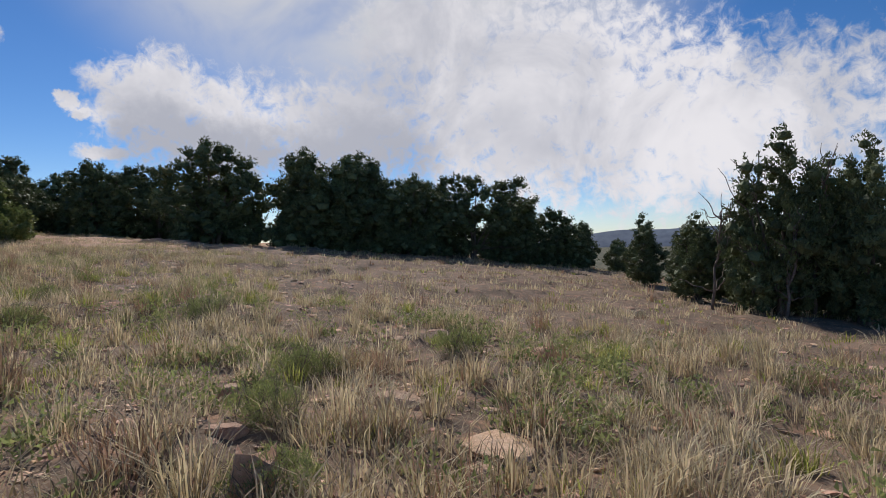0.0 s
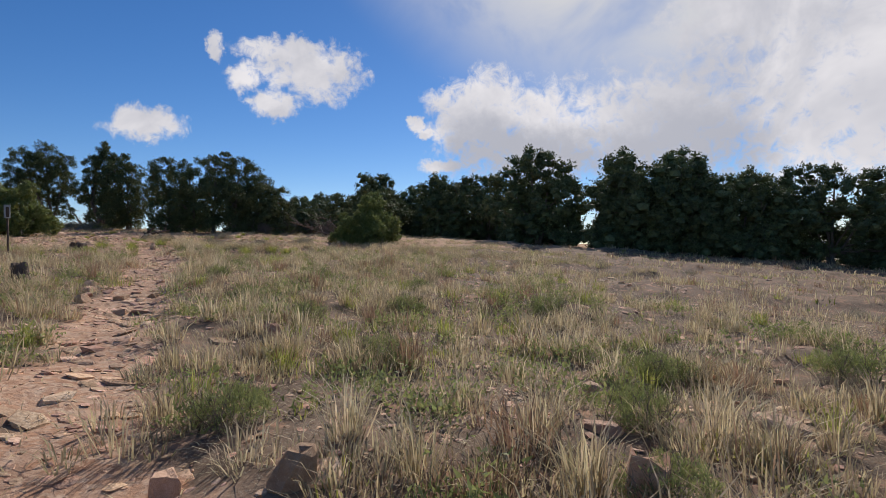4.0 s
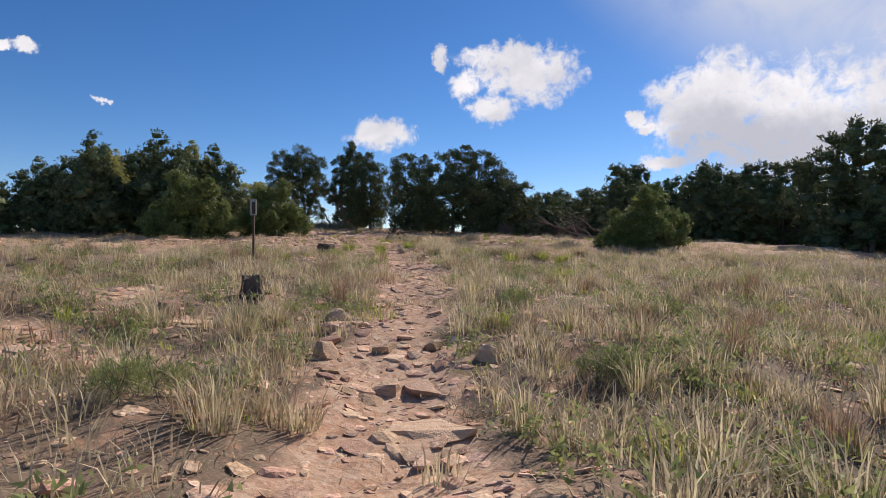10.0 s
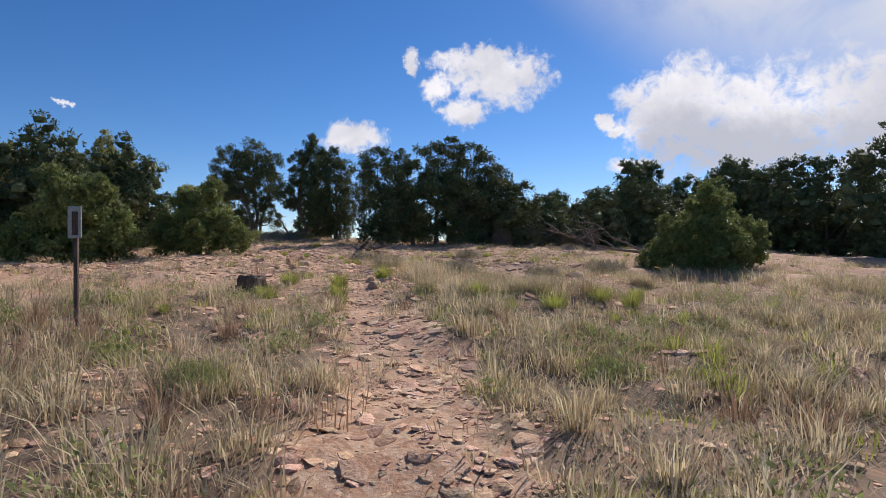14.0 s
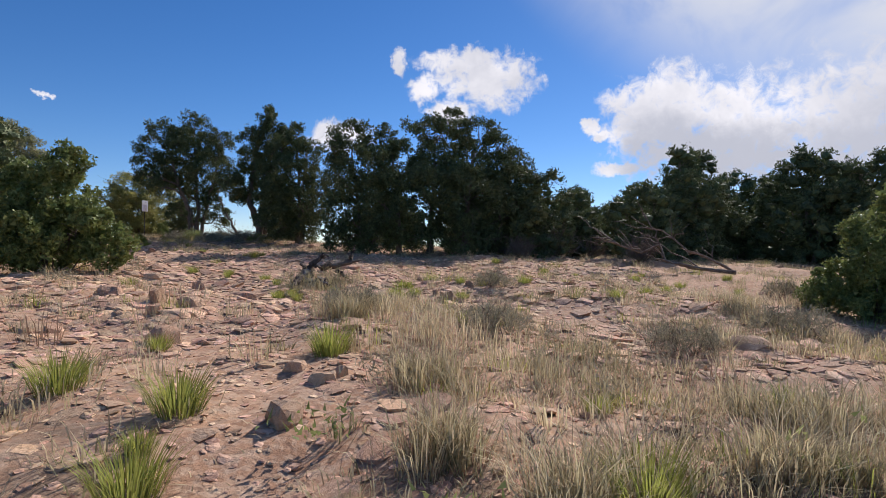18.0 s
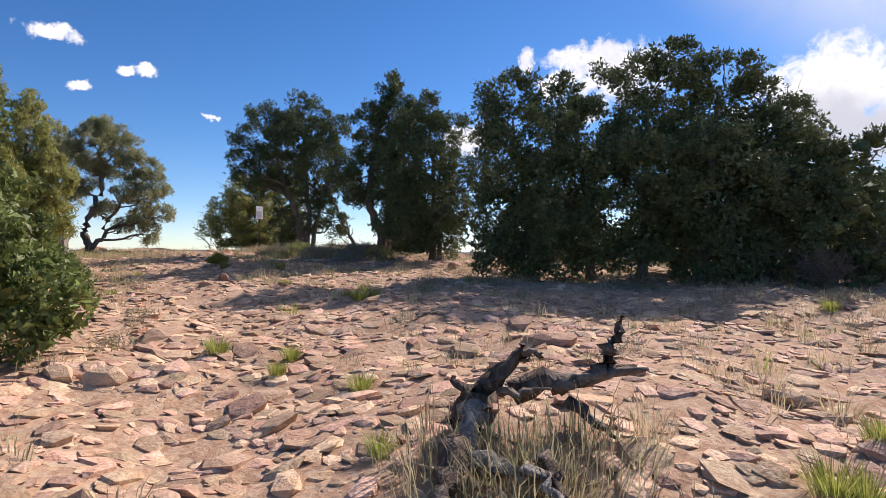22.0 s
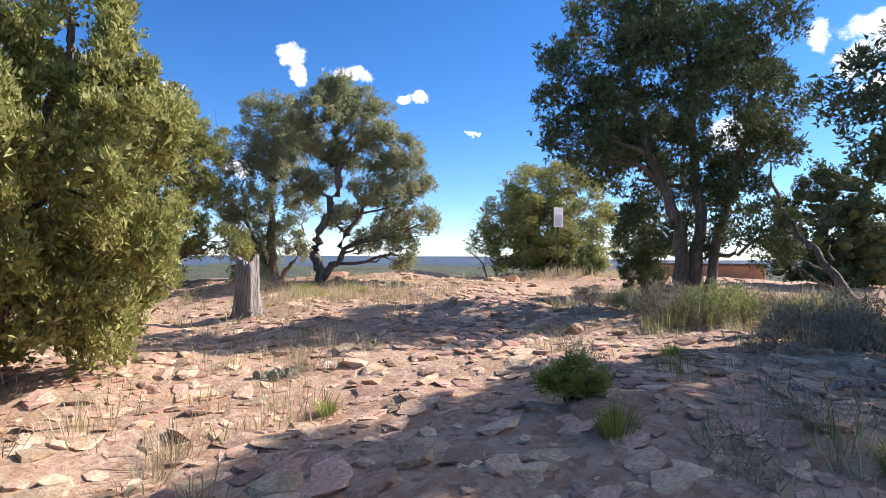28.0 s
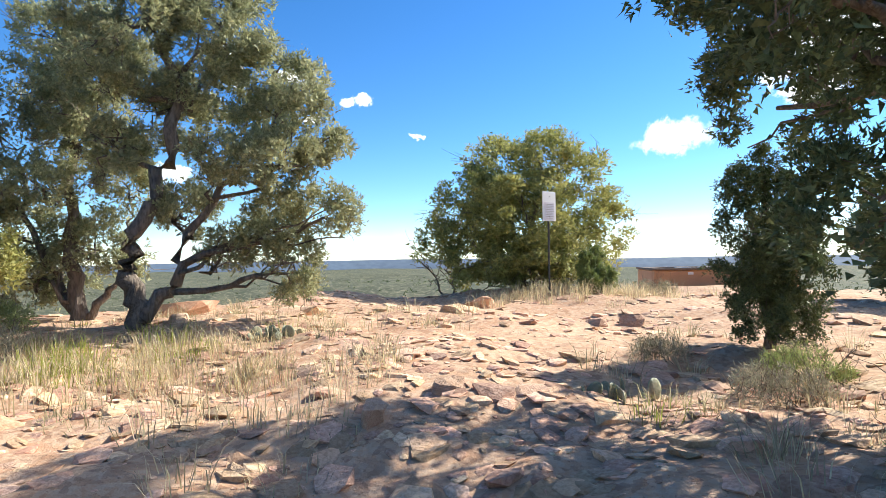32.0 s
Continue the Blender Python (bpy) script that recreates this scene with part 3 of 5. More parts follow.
def foliage(p, d, s, r, tufts, per, length, width, up, spread, core, inner):
    """Clumps of short sprays round each bough end, with a dense heart."""
    n = len(p)
    w = unit(r.normal(0, 1, (n, tufts, 3)) + 0.45 * d[:, None] + [0, 0, 0.35])
    c = p[:, None] + w * (s[:, None] * r.uniform(0.45, 1.0, (n, tufts)))[..., None] * [1, 1, 0.85]
    way = unit(w + [0, 0, up] + r.normal(0, 0.25, w.shape))
    pieces = [blades(c.reshape(-1, 3), way.reshape(-1, 3), length, width, per, spread, r, 0.0, 0.4)]
    if core:
        pieces.append(lumps(p - [0, 0, 0.1] * s[:, None], s * core, r, 0.8))
    if inner:
        c = np.repeat(p, inner, axis=0) + r.normal(0, 0.33, (n * inner, 3)) * np.repeat(s, inner)[:, None]
        pieces.append(blades(c, r.normal(0, 1, c.shape), length * 1.5, width * 2.6, 1, 0.6, r))
    return join(pieces)


def skeleton_of(lobes, r, trunks, twigs, crook):
    """Bark: one or more bent trunks, a limb to every lobe and twigs within it."""
    pieces, nodes = [], []
    for pts, wide in trunks:
        pts = np.asarray(pts, float)
        t = np.linspace(0, 1, 5 * (len(pts) - 1) + 1)
        path = np.stack([np.interp(t, np.linspace(0, 1, len(pts)), pts[:, k]) for k in range(3)], 1)
        path[1:-1] += r.normal(0, crook * 0.35, path[1:-1].shape)
        rad = wide * np.linspace(1, 0.3, len(path))
        rad[0] *= 1.45
        pieces.append(tube(path, rad, 9, len(pieces), 0.16))
        nodes += [(q, w) for q, w in zip(path[2:], rad[2:])]
    at = np.array([q for q, _ in nodes])
    for o in lobes:
        end = np.array(o[:3], float)
        cost = np.linalg.norm(at - end, axis=1) + 1.6 * np.maximum(0, at[:, 2] - end[2] + 0.35)
        k = int(np.argmin(cost))
        path = bend(at[k], end, 7, crook, r, 0.06)
        wide = max(0.02, min(nodes[k][1] * 0.7, 0.022 + 0.02 * np.linalg.norm(end - at[k])))
        rad = np.linspace(wide, wide * 0.4, 7)
        pieces.append(tube(path, rad, 6, k, 0.14))
        for _ in range(twigs):
            b = unit(r.normal(0, 1, 3) + [0, 0, 0.2]) * o[3] * r.uniform(0.6, 1.0)
            m = r.randint(2, 7)
            pieces.append(tube(bend(path[m], end + b, 5, crook * 0.6, r), np.linspace(rad[m] * 0.6, 0.006, 5), 4, m, 0.1))
    return join(pieces)


def make_tree(name, lobes, seed, leaf, trunks=None, clump=0.26, density=1.5, swell=1.22, tufts=18, per=12, length=0.07, width=0.012, thick=0.1, stems=3, twigs=3, up=0.35, spread=0.5, core=0.0, inner=45, low=0.12, label="", bare_twigs=0, crook=0.08):
    """A tree at the origin: trunk and limbs, a crown of many leafy clumps, perhaps some dead twigs."""
    r = np.random.RandomState(seed)
    root = tagged(new(name), label, name.replace("_", " "))
    if trunks is None:
        tops = sorted(lobes, key=lambda o: -o[2])[:stems]
        trunks = [(((0.1 * k - 0.1, 0.12 * (k % 2), -0.15), (o[0] * 0.35, o[1] * 0.35, o[2] * 0.4), tuple(o[:3])), thick * (1 - 0.12 * k)) for k, o in enumerate(tops)]
    v, f = skeleton_of(lobes, r, trunks, twigs, crook)
    tagged(hang("trunk", mesh_of("trunk", v, f, BARK, True), root), kind="stuff" if name == "scrub_oak" else "")
    p, d, s = boughs(lobes, r, clump, density, low, swell)
    v, f = foliage(p, d, s, r, tufts, per, length, width, up, spread, core, inner)
    tagged(hang("crown", mesh_of("crown", v, f, leaf), root), kind="stuff")
    if bare_twigs:
        pieces = []
        for _ in range(bare_twigs):
            o = lobes[r.randint(len(lobes))]
            d = unit(r.normal(0, 1, 3) + [0, 0, 0.2])
            a, b = np.array(o[:3]) + d * o[3] * 0.3, np.array(o[:3]) + d * o[3] * 1.35
            q = bend(a, b, 6, 0.06, r)
            pieces.append(tube(q, np.linspace(0.014, 0.003, 6), 4))
            for _ in range(3):
                pieces.append(tube(bend(q[r.randint(2, 6)], b + r.normal(0, 0.16, 3), 4, 0.02, r), np.linspace(0.006, 0.002, 4), 3))
        tagged(hang("dead_twig", mesh_of("dead_twig", *join(pieces), TWIG), root, "bare grey dead twigs"), kind="stuff")
    return root


def stand(ob, x, y, turn=0.0, size=1.0, sink=0.0, tall=1.0, lean=(0, 0)):
    """Puts a thing that was built at the origin on the ground."""
    ob.matrix_basis = Matrix.Translation((x, y, float(height(x, y)) - sink)) @ Euler((radians(lean[0]), radians(lean[1]), radians(turn))).to_matrix().to_4x4() @ Matrix.Diagonal((size, size, size * tall, 1))
    return ob


def again(ob, x, y, turn=0.0, size=1.0, label="", tall=1.0):
    c = copy_thing(ob, Matrix.Identity(4))
    if label:
        c["label"] = label
    return stand(c, x, y, turn, size, 0.0, tall)


# ---- trees ----
# lobes of the crowns: place from the foot of the tree, radius, and height where it differs
UPRIGHT = [(-1.3, 0.3, 4.5, 0.75), (-0.7, -0.5, 4.2, 0.6), (0.0, 0.2, 5.1, 0.65), (1.0, -0.1, 4.4, 0.6), (0.5, 0.5, 4.3, 0.7), (-1.95, -0.5, 3.5, 0.5), (-1.2, 0.1, 3.2, 0.7), (-0.3, -0.2, 3.8, 0.8), (0.45, -0.6, 3.2, 0.8), (1.25, 0.2, 3.4, 0.55), (-1.9, -0.4, 2.7, 0.45), (-1.5, -0.6, 2.3, 0.4), (0.0, 0.4, 2.5, 0.7), (-0.8, 0.5, 2.4, 0.6), (0.85, 0.1, 2.3, 0.6), (0.4, 0.3, 1.4, 0.65), (1.15, -0.3, 1.1, 0.5), (-0.5, 0.5, 1.2, 0.5), (1.5, 0.5, 2.6, 0.45), (-0.6, 1.6, 3.2, 0.7), (-0.4, 1.7, 2.3, 0.6)]
TALL = [(0.15, 0.0, 5.0, 0.33, 0.5), (0.2, 0.1, 4.3, 0.5), (0.8, 0.1, 4.5, 0.24, 0.45), (-0.5, 0.0, 4.1, 0.36, 0.5), (0.6, -0.2, 3.6, 0.45), (-0.4, 0.2, 3.3, 0.5), (0.2, -0.3, 2.8, 0.55), (-1.2, -0.2, 2.5, 0.4), (-0.9, 0.2, 1.9, 0.33), (-0.2, 0.3, 2.0, 0.45), (0.6, 0.1, 2.1, 0.5), (0.7, 0.3, 1.3, 0.5)]
WIDE = [(-0.2, 0.0, 4.3, 0.42), (-0.75, 0.2, 3.8, 0.48), (0.2, -0.1, 3.6, 0.55), (-1.0, 0.0, 2.9, 0.58), (-0.2, -0.4, 2.6, 0.7), (0.5, 0.2, 2.8, 0.45), (-1.0, 0.1, 1.9, 0.62), (-0.1, -0.5, 1.5, 0.75), (-1.0, -0.2, 0.9, 0.68), (0.1, -0.3, 0.7, 0.6), (1.15, -0.2, 2.4, 0.38), (1.75, -0.3, 2.2, 0.3), (0.7, 0.4, 1.6, 0.55)]
BROAD_BACK = [(-2.8, 0.3, 4.1, 0.6), (-3.3, 0.0, 3.4, 0.52), (-1.6, 0.4, 4.0, 0.6), (-0.2, 0.2, 4.4, 0.62), (0.75, -0.2, 4.5, 0.58), (1.75, 0.1, 4.4, 0.58), (2.5, 0.3, 3.9, 0.55), (3.0, 0.0, 3.3, 0.52), (3.5, 0.2, 2.6, 0.48), (-1.0, 0.5, 3.3, 0.9), (0.3, 0.4, 3.3, 0.9), (1.5, 0.5, 3.3, 0.9)]
BROAD = BROAD_BACK + [(-3.0, -0.4, 2.4, 0.7), (-2.0, -0.7, 2.9, 0.75), (2.6, -0.2, 2.5, 0.85), (-2.9, -0.2, 1.2, 0.75), (-1.6, -0.8, 1.7, 0.9), (-0.3, -1.0, 2.0, 1.0), (1.1, -1.1, 2.0, 1.0), (2.5, -0.5, 1.3, 0.85), (3.2, 0.2, 1.4, 0.6), (-2.4, 0.3, 0.6, 0.65), (-0.9, 0.3, 0.7, 0.7), (0.8, 0.2, 0.7, 0.75), (2.1, 0.1, 0.6, 0.65), (0.3, 1.0, 2.6, 1.0), (-1.6, 1.0, 2.2, 0.9), (1.9, 1.1, 2.2, 0.9)]
BROAD += [(-1.7, -0.6, 0.45, 0.6), (-0.3, -0.7, 0.5, 0.7), (-2.9, -0.3, 0.5, 0.6), (1.4, -0.7, 0.5, 0.7)]
ROUND = [(-1.1, 0.0, 2.0, 1.0), (-0.5, 0.3, 3.2, 0.85), (0.4, 0.2, 3.5, 0.85), (1.2, -0.1, 2.6, 0.95), (0.0, -0.7, 1.9, 1.1), (-0.4, 0.7, 1.8, 1.1), (-0.9, -0.2, 0.75, 1.0, 0.7), (0.9, 0.2, 0.75, 1.1, 0.7), (0.0, -0.8, 0.7, 1.0, 0.6), (1.9, 0.2, 1.6, 0.7), (-1.8, 0.1, 1.3, 0.6), (0.9, -0.6, 0.35, 0.8, 0.4), (-0.9, 0.6, 0.35, 0.8, 0.4)]
SPIRES = [(-0.9, 0.1, 2.6, 0.5, 1.1), (-0.1, 0.0, 3.5, 0.42, 1.0), (0.75, 0.1, 2.9, 0.48, 1.0), (-0.15, 0.1, 2.4, 0.65, 0.9), (0.3, -0.6, 1.6, 0.7, 0.9), (-0.6, 0.6, 1.6, 0.75, 0.9), (1.3, 0.0, 1.7, 0.5, 0.9), (-1.4, 0.0, 1.5, 0.5, 0.8), (0.0, 0.0, 0.8, 1.1, 0.6), (0.9, 0.4, 0.9, 0.7), (-0.9, -0.3, 0.8, 0.7)]
PINYON_A = [(0.3, 0.0, 4.5, 0.5), (0.9, 0.2, 4.3, 0.45), (0.0, -0.3, 3.9, 0.6), (1.1, 0.0, 3.8, 0.5), (1.7, 0.1, 3.3, 0.4), (0.6, 0.5, 3.3, 0.5), (2.1, -0.2, 2.9, 0.36), (0.1, 0.6, 3.0, 0.45), (1.5, 0.4, 2.6, 0.42), (2.4, 0.1, 2.3, 0.32), (1.9, -0.4, 2.0, 0.42), (1.1, -0.5, 2.1, 0.35), (2.4, 0.2, 1.4, 0.32), (1.7, 0.3, 1.3, 0.4), (1.1, 0.0, 0.95, 0.3), (-0.6, 0.3, 3.4, 0.45), (0.4, 0.4, 1.5, 0.4), (1.9, 0.2, 0.7, 0.35), (-0.5, 0.3, 2.4, 0.4)]
PINYON_B = [(-0.6, 0.0, 4.6, 0.48), (0.2, 0.1, 4.6, 0.52), (0.7, -0.2, 4.1, 0.5), (-0.85, 0.2, 3.8, 0.38), (0.0, 0.0, 3.7, 0.6), (-0.4, 0.4, 3.0, 0.52), (0.4, -0.3, 3.0, 0.6), (-1.2, -0.1, 3.2, 0.38), (-1.3, 0.0, 2.2, 0.48), (-0.4, -0.4, 2.1, 0.45), (-1.0, 0.2, 1.4, 0.5), (0.6, 0.3, 2.1, 0.5), (0.7, 0.1, 1.0, 0.35), (-0.8, 0.0, 0.65, 0.45), (0.2, 0.2, 1.3, 0.4), (-0.3, 0.3, 0.9, 0.4)]
PINYON_C = [(0.5, 0.0, 4.2, 0.48), (-0.1, 0.2, 4.1, 0.55), (1.0, -0.1, 3.6, 0.45), (0.3, 0.3, 3.3, 0.7), (1.2, 0.0, 2.9, 0.5), (-0.6, 0.0, 3.1, 0.6), (1.6, 0.1, 3.3, 0.3), (0.5, -0.3, 2.3, 0.7), (1.3, 0.2, 2.2, 0.5), (-0.4, -0.2, 1.9, 0.6), (0.8, 0.1, 1.3, 0.55), (1.9, 0.2, 1.0, 0.4), (0.0, 0.3, 1.1, 0.5), (0.6, 0.3, 0.6, 0.5), (-0.4, 0.0, 0.8, 0.5)]
OAK_SHAPE = [(-0.8, 0.0, 0.9, 0.6), (0.1, 0.2, 1.45, 0.7), (0.8, -0.1, 0.9, 0.6), (0.0, -0.6, 0.75, 0.65), (0.0, 0.0, 0.4, 0.9, 0.4), (-0.5, 0.2, 1.8, 0.4), (0.5, 0.0, 2.1, 0.35), (-1.1, -0.2, 0.5, 0.45), (1.2, 0.2, 0.45, 0.45)]

upright_tree = stand(make_tree("juniper_tree", UPRIGHT, 11, JUNIPER, [(((0.0, 0.0, -0.15), (-0.15, 0.0, 1.3), (-0.6, 0.0, 2.4), (-1.1, 0.1, 4.2)), 0.13), (((0.12, 0.1, -0.15), (0.2, 0.1, 1.5), (0.1, 0.2, 3.0), (0.0, 0.2, 4.8)), 0.12), (((0.2, 0.0, -0.15), (0.5, 0.0, 1.4), (0.9, 0.0, 3.0), (1.0, 0.0, 4.1)), 0.09)], 0.25, 1.5, 1.12, 20, 14, 0.06, 0.0105, label="dark green upright juniper with several stems on stony ground", bare_twigs=24, low=0.5), -14.0, 43.3, 30, 1.0)
tall_tree = stand(make_tree("juniper_tree", TALL, 12, JUNIPER, [(((0.0, 0.0, -0.15), (-0.15, 0.0, 0.8), (-0.45, 0.0, 1.7), (-0.3, 0.1, 3.0), (0.1, 0.0, 4.8)), 0.17), (((0.1, 0.05, 0.3), (0.4, 0.1, 1.8), (0.6, 0.1, 4.2)), 0.08)], 0.22, 1.7, 1.32, 18, 13, 0.062, 0.0115, label="tall dark juniper spire with a stout trunk", bare_twigs=10, low=0.5), -10.5, 41.7, 25, 1.03)
wide_tree = stand(make_tree("juniper_tree", WIDE, 22, JUNIPER, None, 0.24, 1.6, 1.26, 18, 13, 0.062, 0.0115, label="dense dark green juniper with foliage down to the ground", bare_twigs=14), -8.8, 41.3, 25, 1.03)
broad_tree = stand(make_tree("juniper_tree", BROAD, 13, JUNIPER, [(((-2.2, -0.2, -0.15), (-2.4, -0.1, 1.2), (-2.7, 0.2, 3.6)), 0.09), (((-1.0, 0.0, -0.15), (-1.1, 0.1, 1.5), (-1.3, 0.3, 3.6)), 0.11), (((0.0, 0.0, -0.15), (0.1, 0.1, 1.6), (0.2, 0.2, 4.0)), 0.12), (((1.2, 0.0, -0.15), (1.3, -0.1, 1.6), (1.6, 0.1, 4.0)), 0.14), (((2.3, 0.2, -0.15), (2.5, 0.1, 1.3), (2.6, 0.2, 3.2)), 0.09)], 0.29, 1.35, 1.25, 17, 10, 0.075, 0.016, label="wide dark green juniper thicket casting a deep shadow", bare_twigs=60, low=0.1), -3.5, 37.9, 4, 1.0, 0.0, 0.96)
round_tree = stand(make_tree("juniper_tree", ROUND, 14, JUNIPER, None, 0.36, 1.5, 1.15, 12, 6, 0.12, 0.032, label="rounded dark juniper at the edge of the meadow", bare_twigs=3, core=0.62, inner=0, low=0.0), 12.18, 47.85, 30, 1.08)
spire_tree = stand(make_tree("juniper_tree", SPIRES, 15, JUNIPER, None, 0.30, 1.5, 1.2, 12, 7, 0.11, 0.028, label="dark green juniper with pointed leaders", bare_twigs=4, core=0.6, inner=0), -15.95, 29.29, 0, 1.0)
far_broad = stand(make_tree("juniper_tree", BROAD, 19, JUNIPER, None, 0.36, 1.3, 1.2, 12, 6, 0.12, 0.032, label="wide dark juniper thicket along the meadow edge", bare_twigs=14, core=0.62, inner=0, low=0.0, stems=6), 22.6, 28.6, -28, 1.05)
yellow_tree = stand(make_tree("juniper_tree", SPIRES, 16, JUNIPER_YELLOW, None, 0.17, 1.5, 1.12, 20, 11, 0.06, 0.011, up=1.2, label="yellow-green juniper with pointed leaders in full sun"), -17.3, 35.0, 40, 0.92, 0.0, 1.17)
pinyon_a = stand(make_tree("pinyon_pine", PINYON_A, 17, PINYON, [(((0.0, 0.0, -0.12), (-0.12, 0.0, 0.6), (-0.1, 0.0, 1.2), (0.35, 0.1, 2.1), (0.45, 0.1, 3.2), (0.3, 0.0, 4.3)), 0.15), (((0.05, -0.05, 0.1), (0.5, 0.0, 0.7), (0.8, 0.1, 1.6), (1.6, 0.1, 2.6)), 0.09)], 0.21, 1.5, 1.38, 20, 14, 0.058, 0.009, label="open-crowned pinyon pine with dark crooked limbs", bare_twigs=40, spread=0.7, crook=0.13, twigs=6, low=0.3), -22.4, 42.85, 37, 1.0)
pinyon_b = stand(make_tree("pinyon_pine", PINYON_B, 27, PINYON, [(((0.0, 0.0, -0.15), (-0.1, 0.0, 0.9), (-0.1, 0.0, 2.2), (-0.1, 0.1, 4.2)), 0.14), (((0.1, 0.0, 0.0), (0.5, 0.0, 0.6), (0.8, 0.0, 1.4)), 0.07), (((-0.05, 0.0, 0.2), (-0.6, 0.0, 1.1), (-1.0, 0.1, 2.6)), 0.08)], 0.22, 1.5, 1.28, 18, 12, 0.06, 0.009, label="pinyon pine with dense yellowish needles and dark trunk", bare_twigs=30, spread=0.7, crook=0.12, twigs=5, low=0.3), -24.8, 43.2, 37, 1.0)
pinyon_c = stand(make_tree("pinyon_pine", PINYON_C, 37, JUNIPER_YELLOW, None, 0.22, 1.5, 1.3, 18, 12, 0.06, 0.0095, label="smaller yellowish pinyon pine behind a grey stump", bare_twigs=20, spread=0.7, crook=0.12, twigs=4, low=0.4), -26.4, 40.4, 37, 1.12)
again(pinyon_c, -24.6, 38.7, 170, 1.0, "yellowish pinyon pine crowding a neighbour")
again(wide_tree, -15.35, 45.2, 70, 0.42, "low dark juniper behind an upright one")
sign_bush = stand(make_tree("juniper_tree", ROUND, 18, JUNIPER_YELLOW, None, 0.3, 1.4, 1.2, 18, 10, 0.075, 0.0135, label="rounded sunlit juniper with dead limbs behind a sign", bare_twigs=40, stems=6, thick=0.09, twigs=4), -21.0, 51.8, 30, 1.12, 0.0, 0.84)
# dark junipers beyond the meadow
for kind, x, y, turn, size in (
    (far_broad, -0.72, 38.42, 150, 0.62), (far_broad, 7.97, 42.92, 60, 0.95), (round_tree, 12.47, 41.76, 110, 1.15), (far_broad, 15.37, 39.15, 150, 0.95), (round_tree, 4.06, 47.56, 80, 0.8), (round_tree, 7.54, 48.14, 200, 0.9), (round_tree, 10.15, 49.88, 140, 1.0), (round_tree, 15.08, 43.79, 10, 1.1),
    (round_tree, 17.11, 42.05, 100, 0.85), (round_tree, 14.50, 47.85, 70, 1.05), (spire_tree, 1.74, 44.95, 60, 0.62), (spire_tree, -0.29, 45.53, 160, 0.55),
    (round_tree, 16.96, 34.22, 160, 1.45), (round_tree, 23.78, 28.85, 20, 1.45), (round_tree, 26.54, 27.11, 300, 1.2), (round_tree, 20.88, 31.03, 250, 1.4), (round_tree, 25.23, 30.45, 90, 1.3), (round_tree, 29.00, 28.13, 130, 1.2),
    (far_broad, 30.45, 24.50, 120, 1.12), (round_tree, 33.93, 23.05, 45, 1.1), (round_tree, 36.25, 21.61, 95, 0.95), (round_tree, 39.15, 21.17, 215, 0.8), (round_tree, 42.05, 19.43, 15, 0.6),
    (spire_tree, 25.38, 10.44, 15, 0.7), (round_tree, 28.27, 9.28, 45, 0.7), (spire_tree, 22.91, 7.11, 70, 0.62), (round_tree, 30.45, 7.25, 45, 0.95),
    (spire_tree, 17.69, 3.48, 100, 0.85), (spire_tree, 17.84, 1.74, 200, 0.8), (spire_tree, 19.43, 6.23, 60, 0.62), (spire_tree, 20.30, 4.93, 10, 0.7), (spire_tree, 20.88, 0.29, 300, 0.9), (spire_tree, 18.85, 2.46, 30, 0.75), (round_tree, 20.30, 4.06, 30, 0.6),
    (spire_tree, -17.84, 28.13, 120, 0.92), (spire_tree, -22.76, 31.03, 50, 0.78), (spire_tree, -25.09, 29.87, 110, 0.82), (round_tree, -27.98, 28.71, 30, 0.9), (round_tree, -20.16, 29.87, 30, 0.8),
    (spire_tree, -14.36, 31.32, 200, 0.88), (spire_tree, -31.18, 24.65, 10, 0.85), (round_tree, -34.80, 21.75, 10, 0.9),
    (round_tree, -12.61, 52.20, 150, 0.75), (round_tree, -17.98, 73.22, 20, 0.5), (round_tree, -4.93, 44.37, 40, 0.55), (round_tree, -2.32, 43.94, 90, 0.6), (round_tree, 0.58, 42.63, 200, 0.6), (round_tree, 5.51, 44.95, 10, 0.65), (round_tree, 9.57, 44.95, 70, 0.7), (round_tree, 18.27, 37.12, 20, 0.85), (round_tree, -6.67, 52.20, 20, 0.8), (round_tree, 0.00, 56.55, 80, 0.85),
):
    again(kind, x, y, turn, size, "", 1.3 if x > 17 and y < 4 else 1.0)

low_juniper = stand(make_tree("juniper_bush", ROUND, 25, JUNIPER, None, 0.5, 1.4, 1.1, 10, 4, 0.2, 0.06, thick=0.06, low=0.0, core=0.65, inner=0, label="low dark juniper bush between taller trees"), 17.98, 32.34, 0, 0.42)
for k, (x, y) in enumerate(((19.86, 30.89), (22.04, 29.29), (24.80, 27.55), (27.84, 25.81), (31.90, 23.20), (34.80, 21.75), (37.70, 20.59), (13.92, 42.34), (10.44, 44.08), (6.38, 45.24), (2.90, 44.08), (-15.08, 29.58), (-18.85, 28.42), (-21.46, 29.58), (-23.93, 29.43), (-26.39, 28.42), (15.95, 36.25), (17.40, 35.09), (2.03, 40.02), (4.35, 38.86), (-0.14, 40.60), (18.85, 35.09), (21.75, 32.77), (23.64, 31.03), (26.10, 29.43), (28.71, 30.16), (31.32, 26.68), (33.64, 25.23), (36.54, 23.78), (39.44, 23.20), (16.24, 40.02), (13.05, 44.95), (8.70, 46.98), (4.93, 48.43), (-16.82, 30.16), (-19.72, 31.32), (-29.58, 26.97))):
    again(low_juniper, x, y, k * 67, 0.50 + 0.05 * (k % 4))

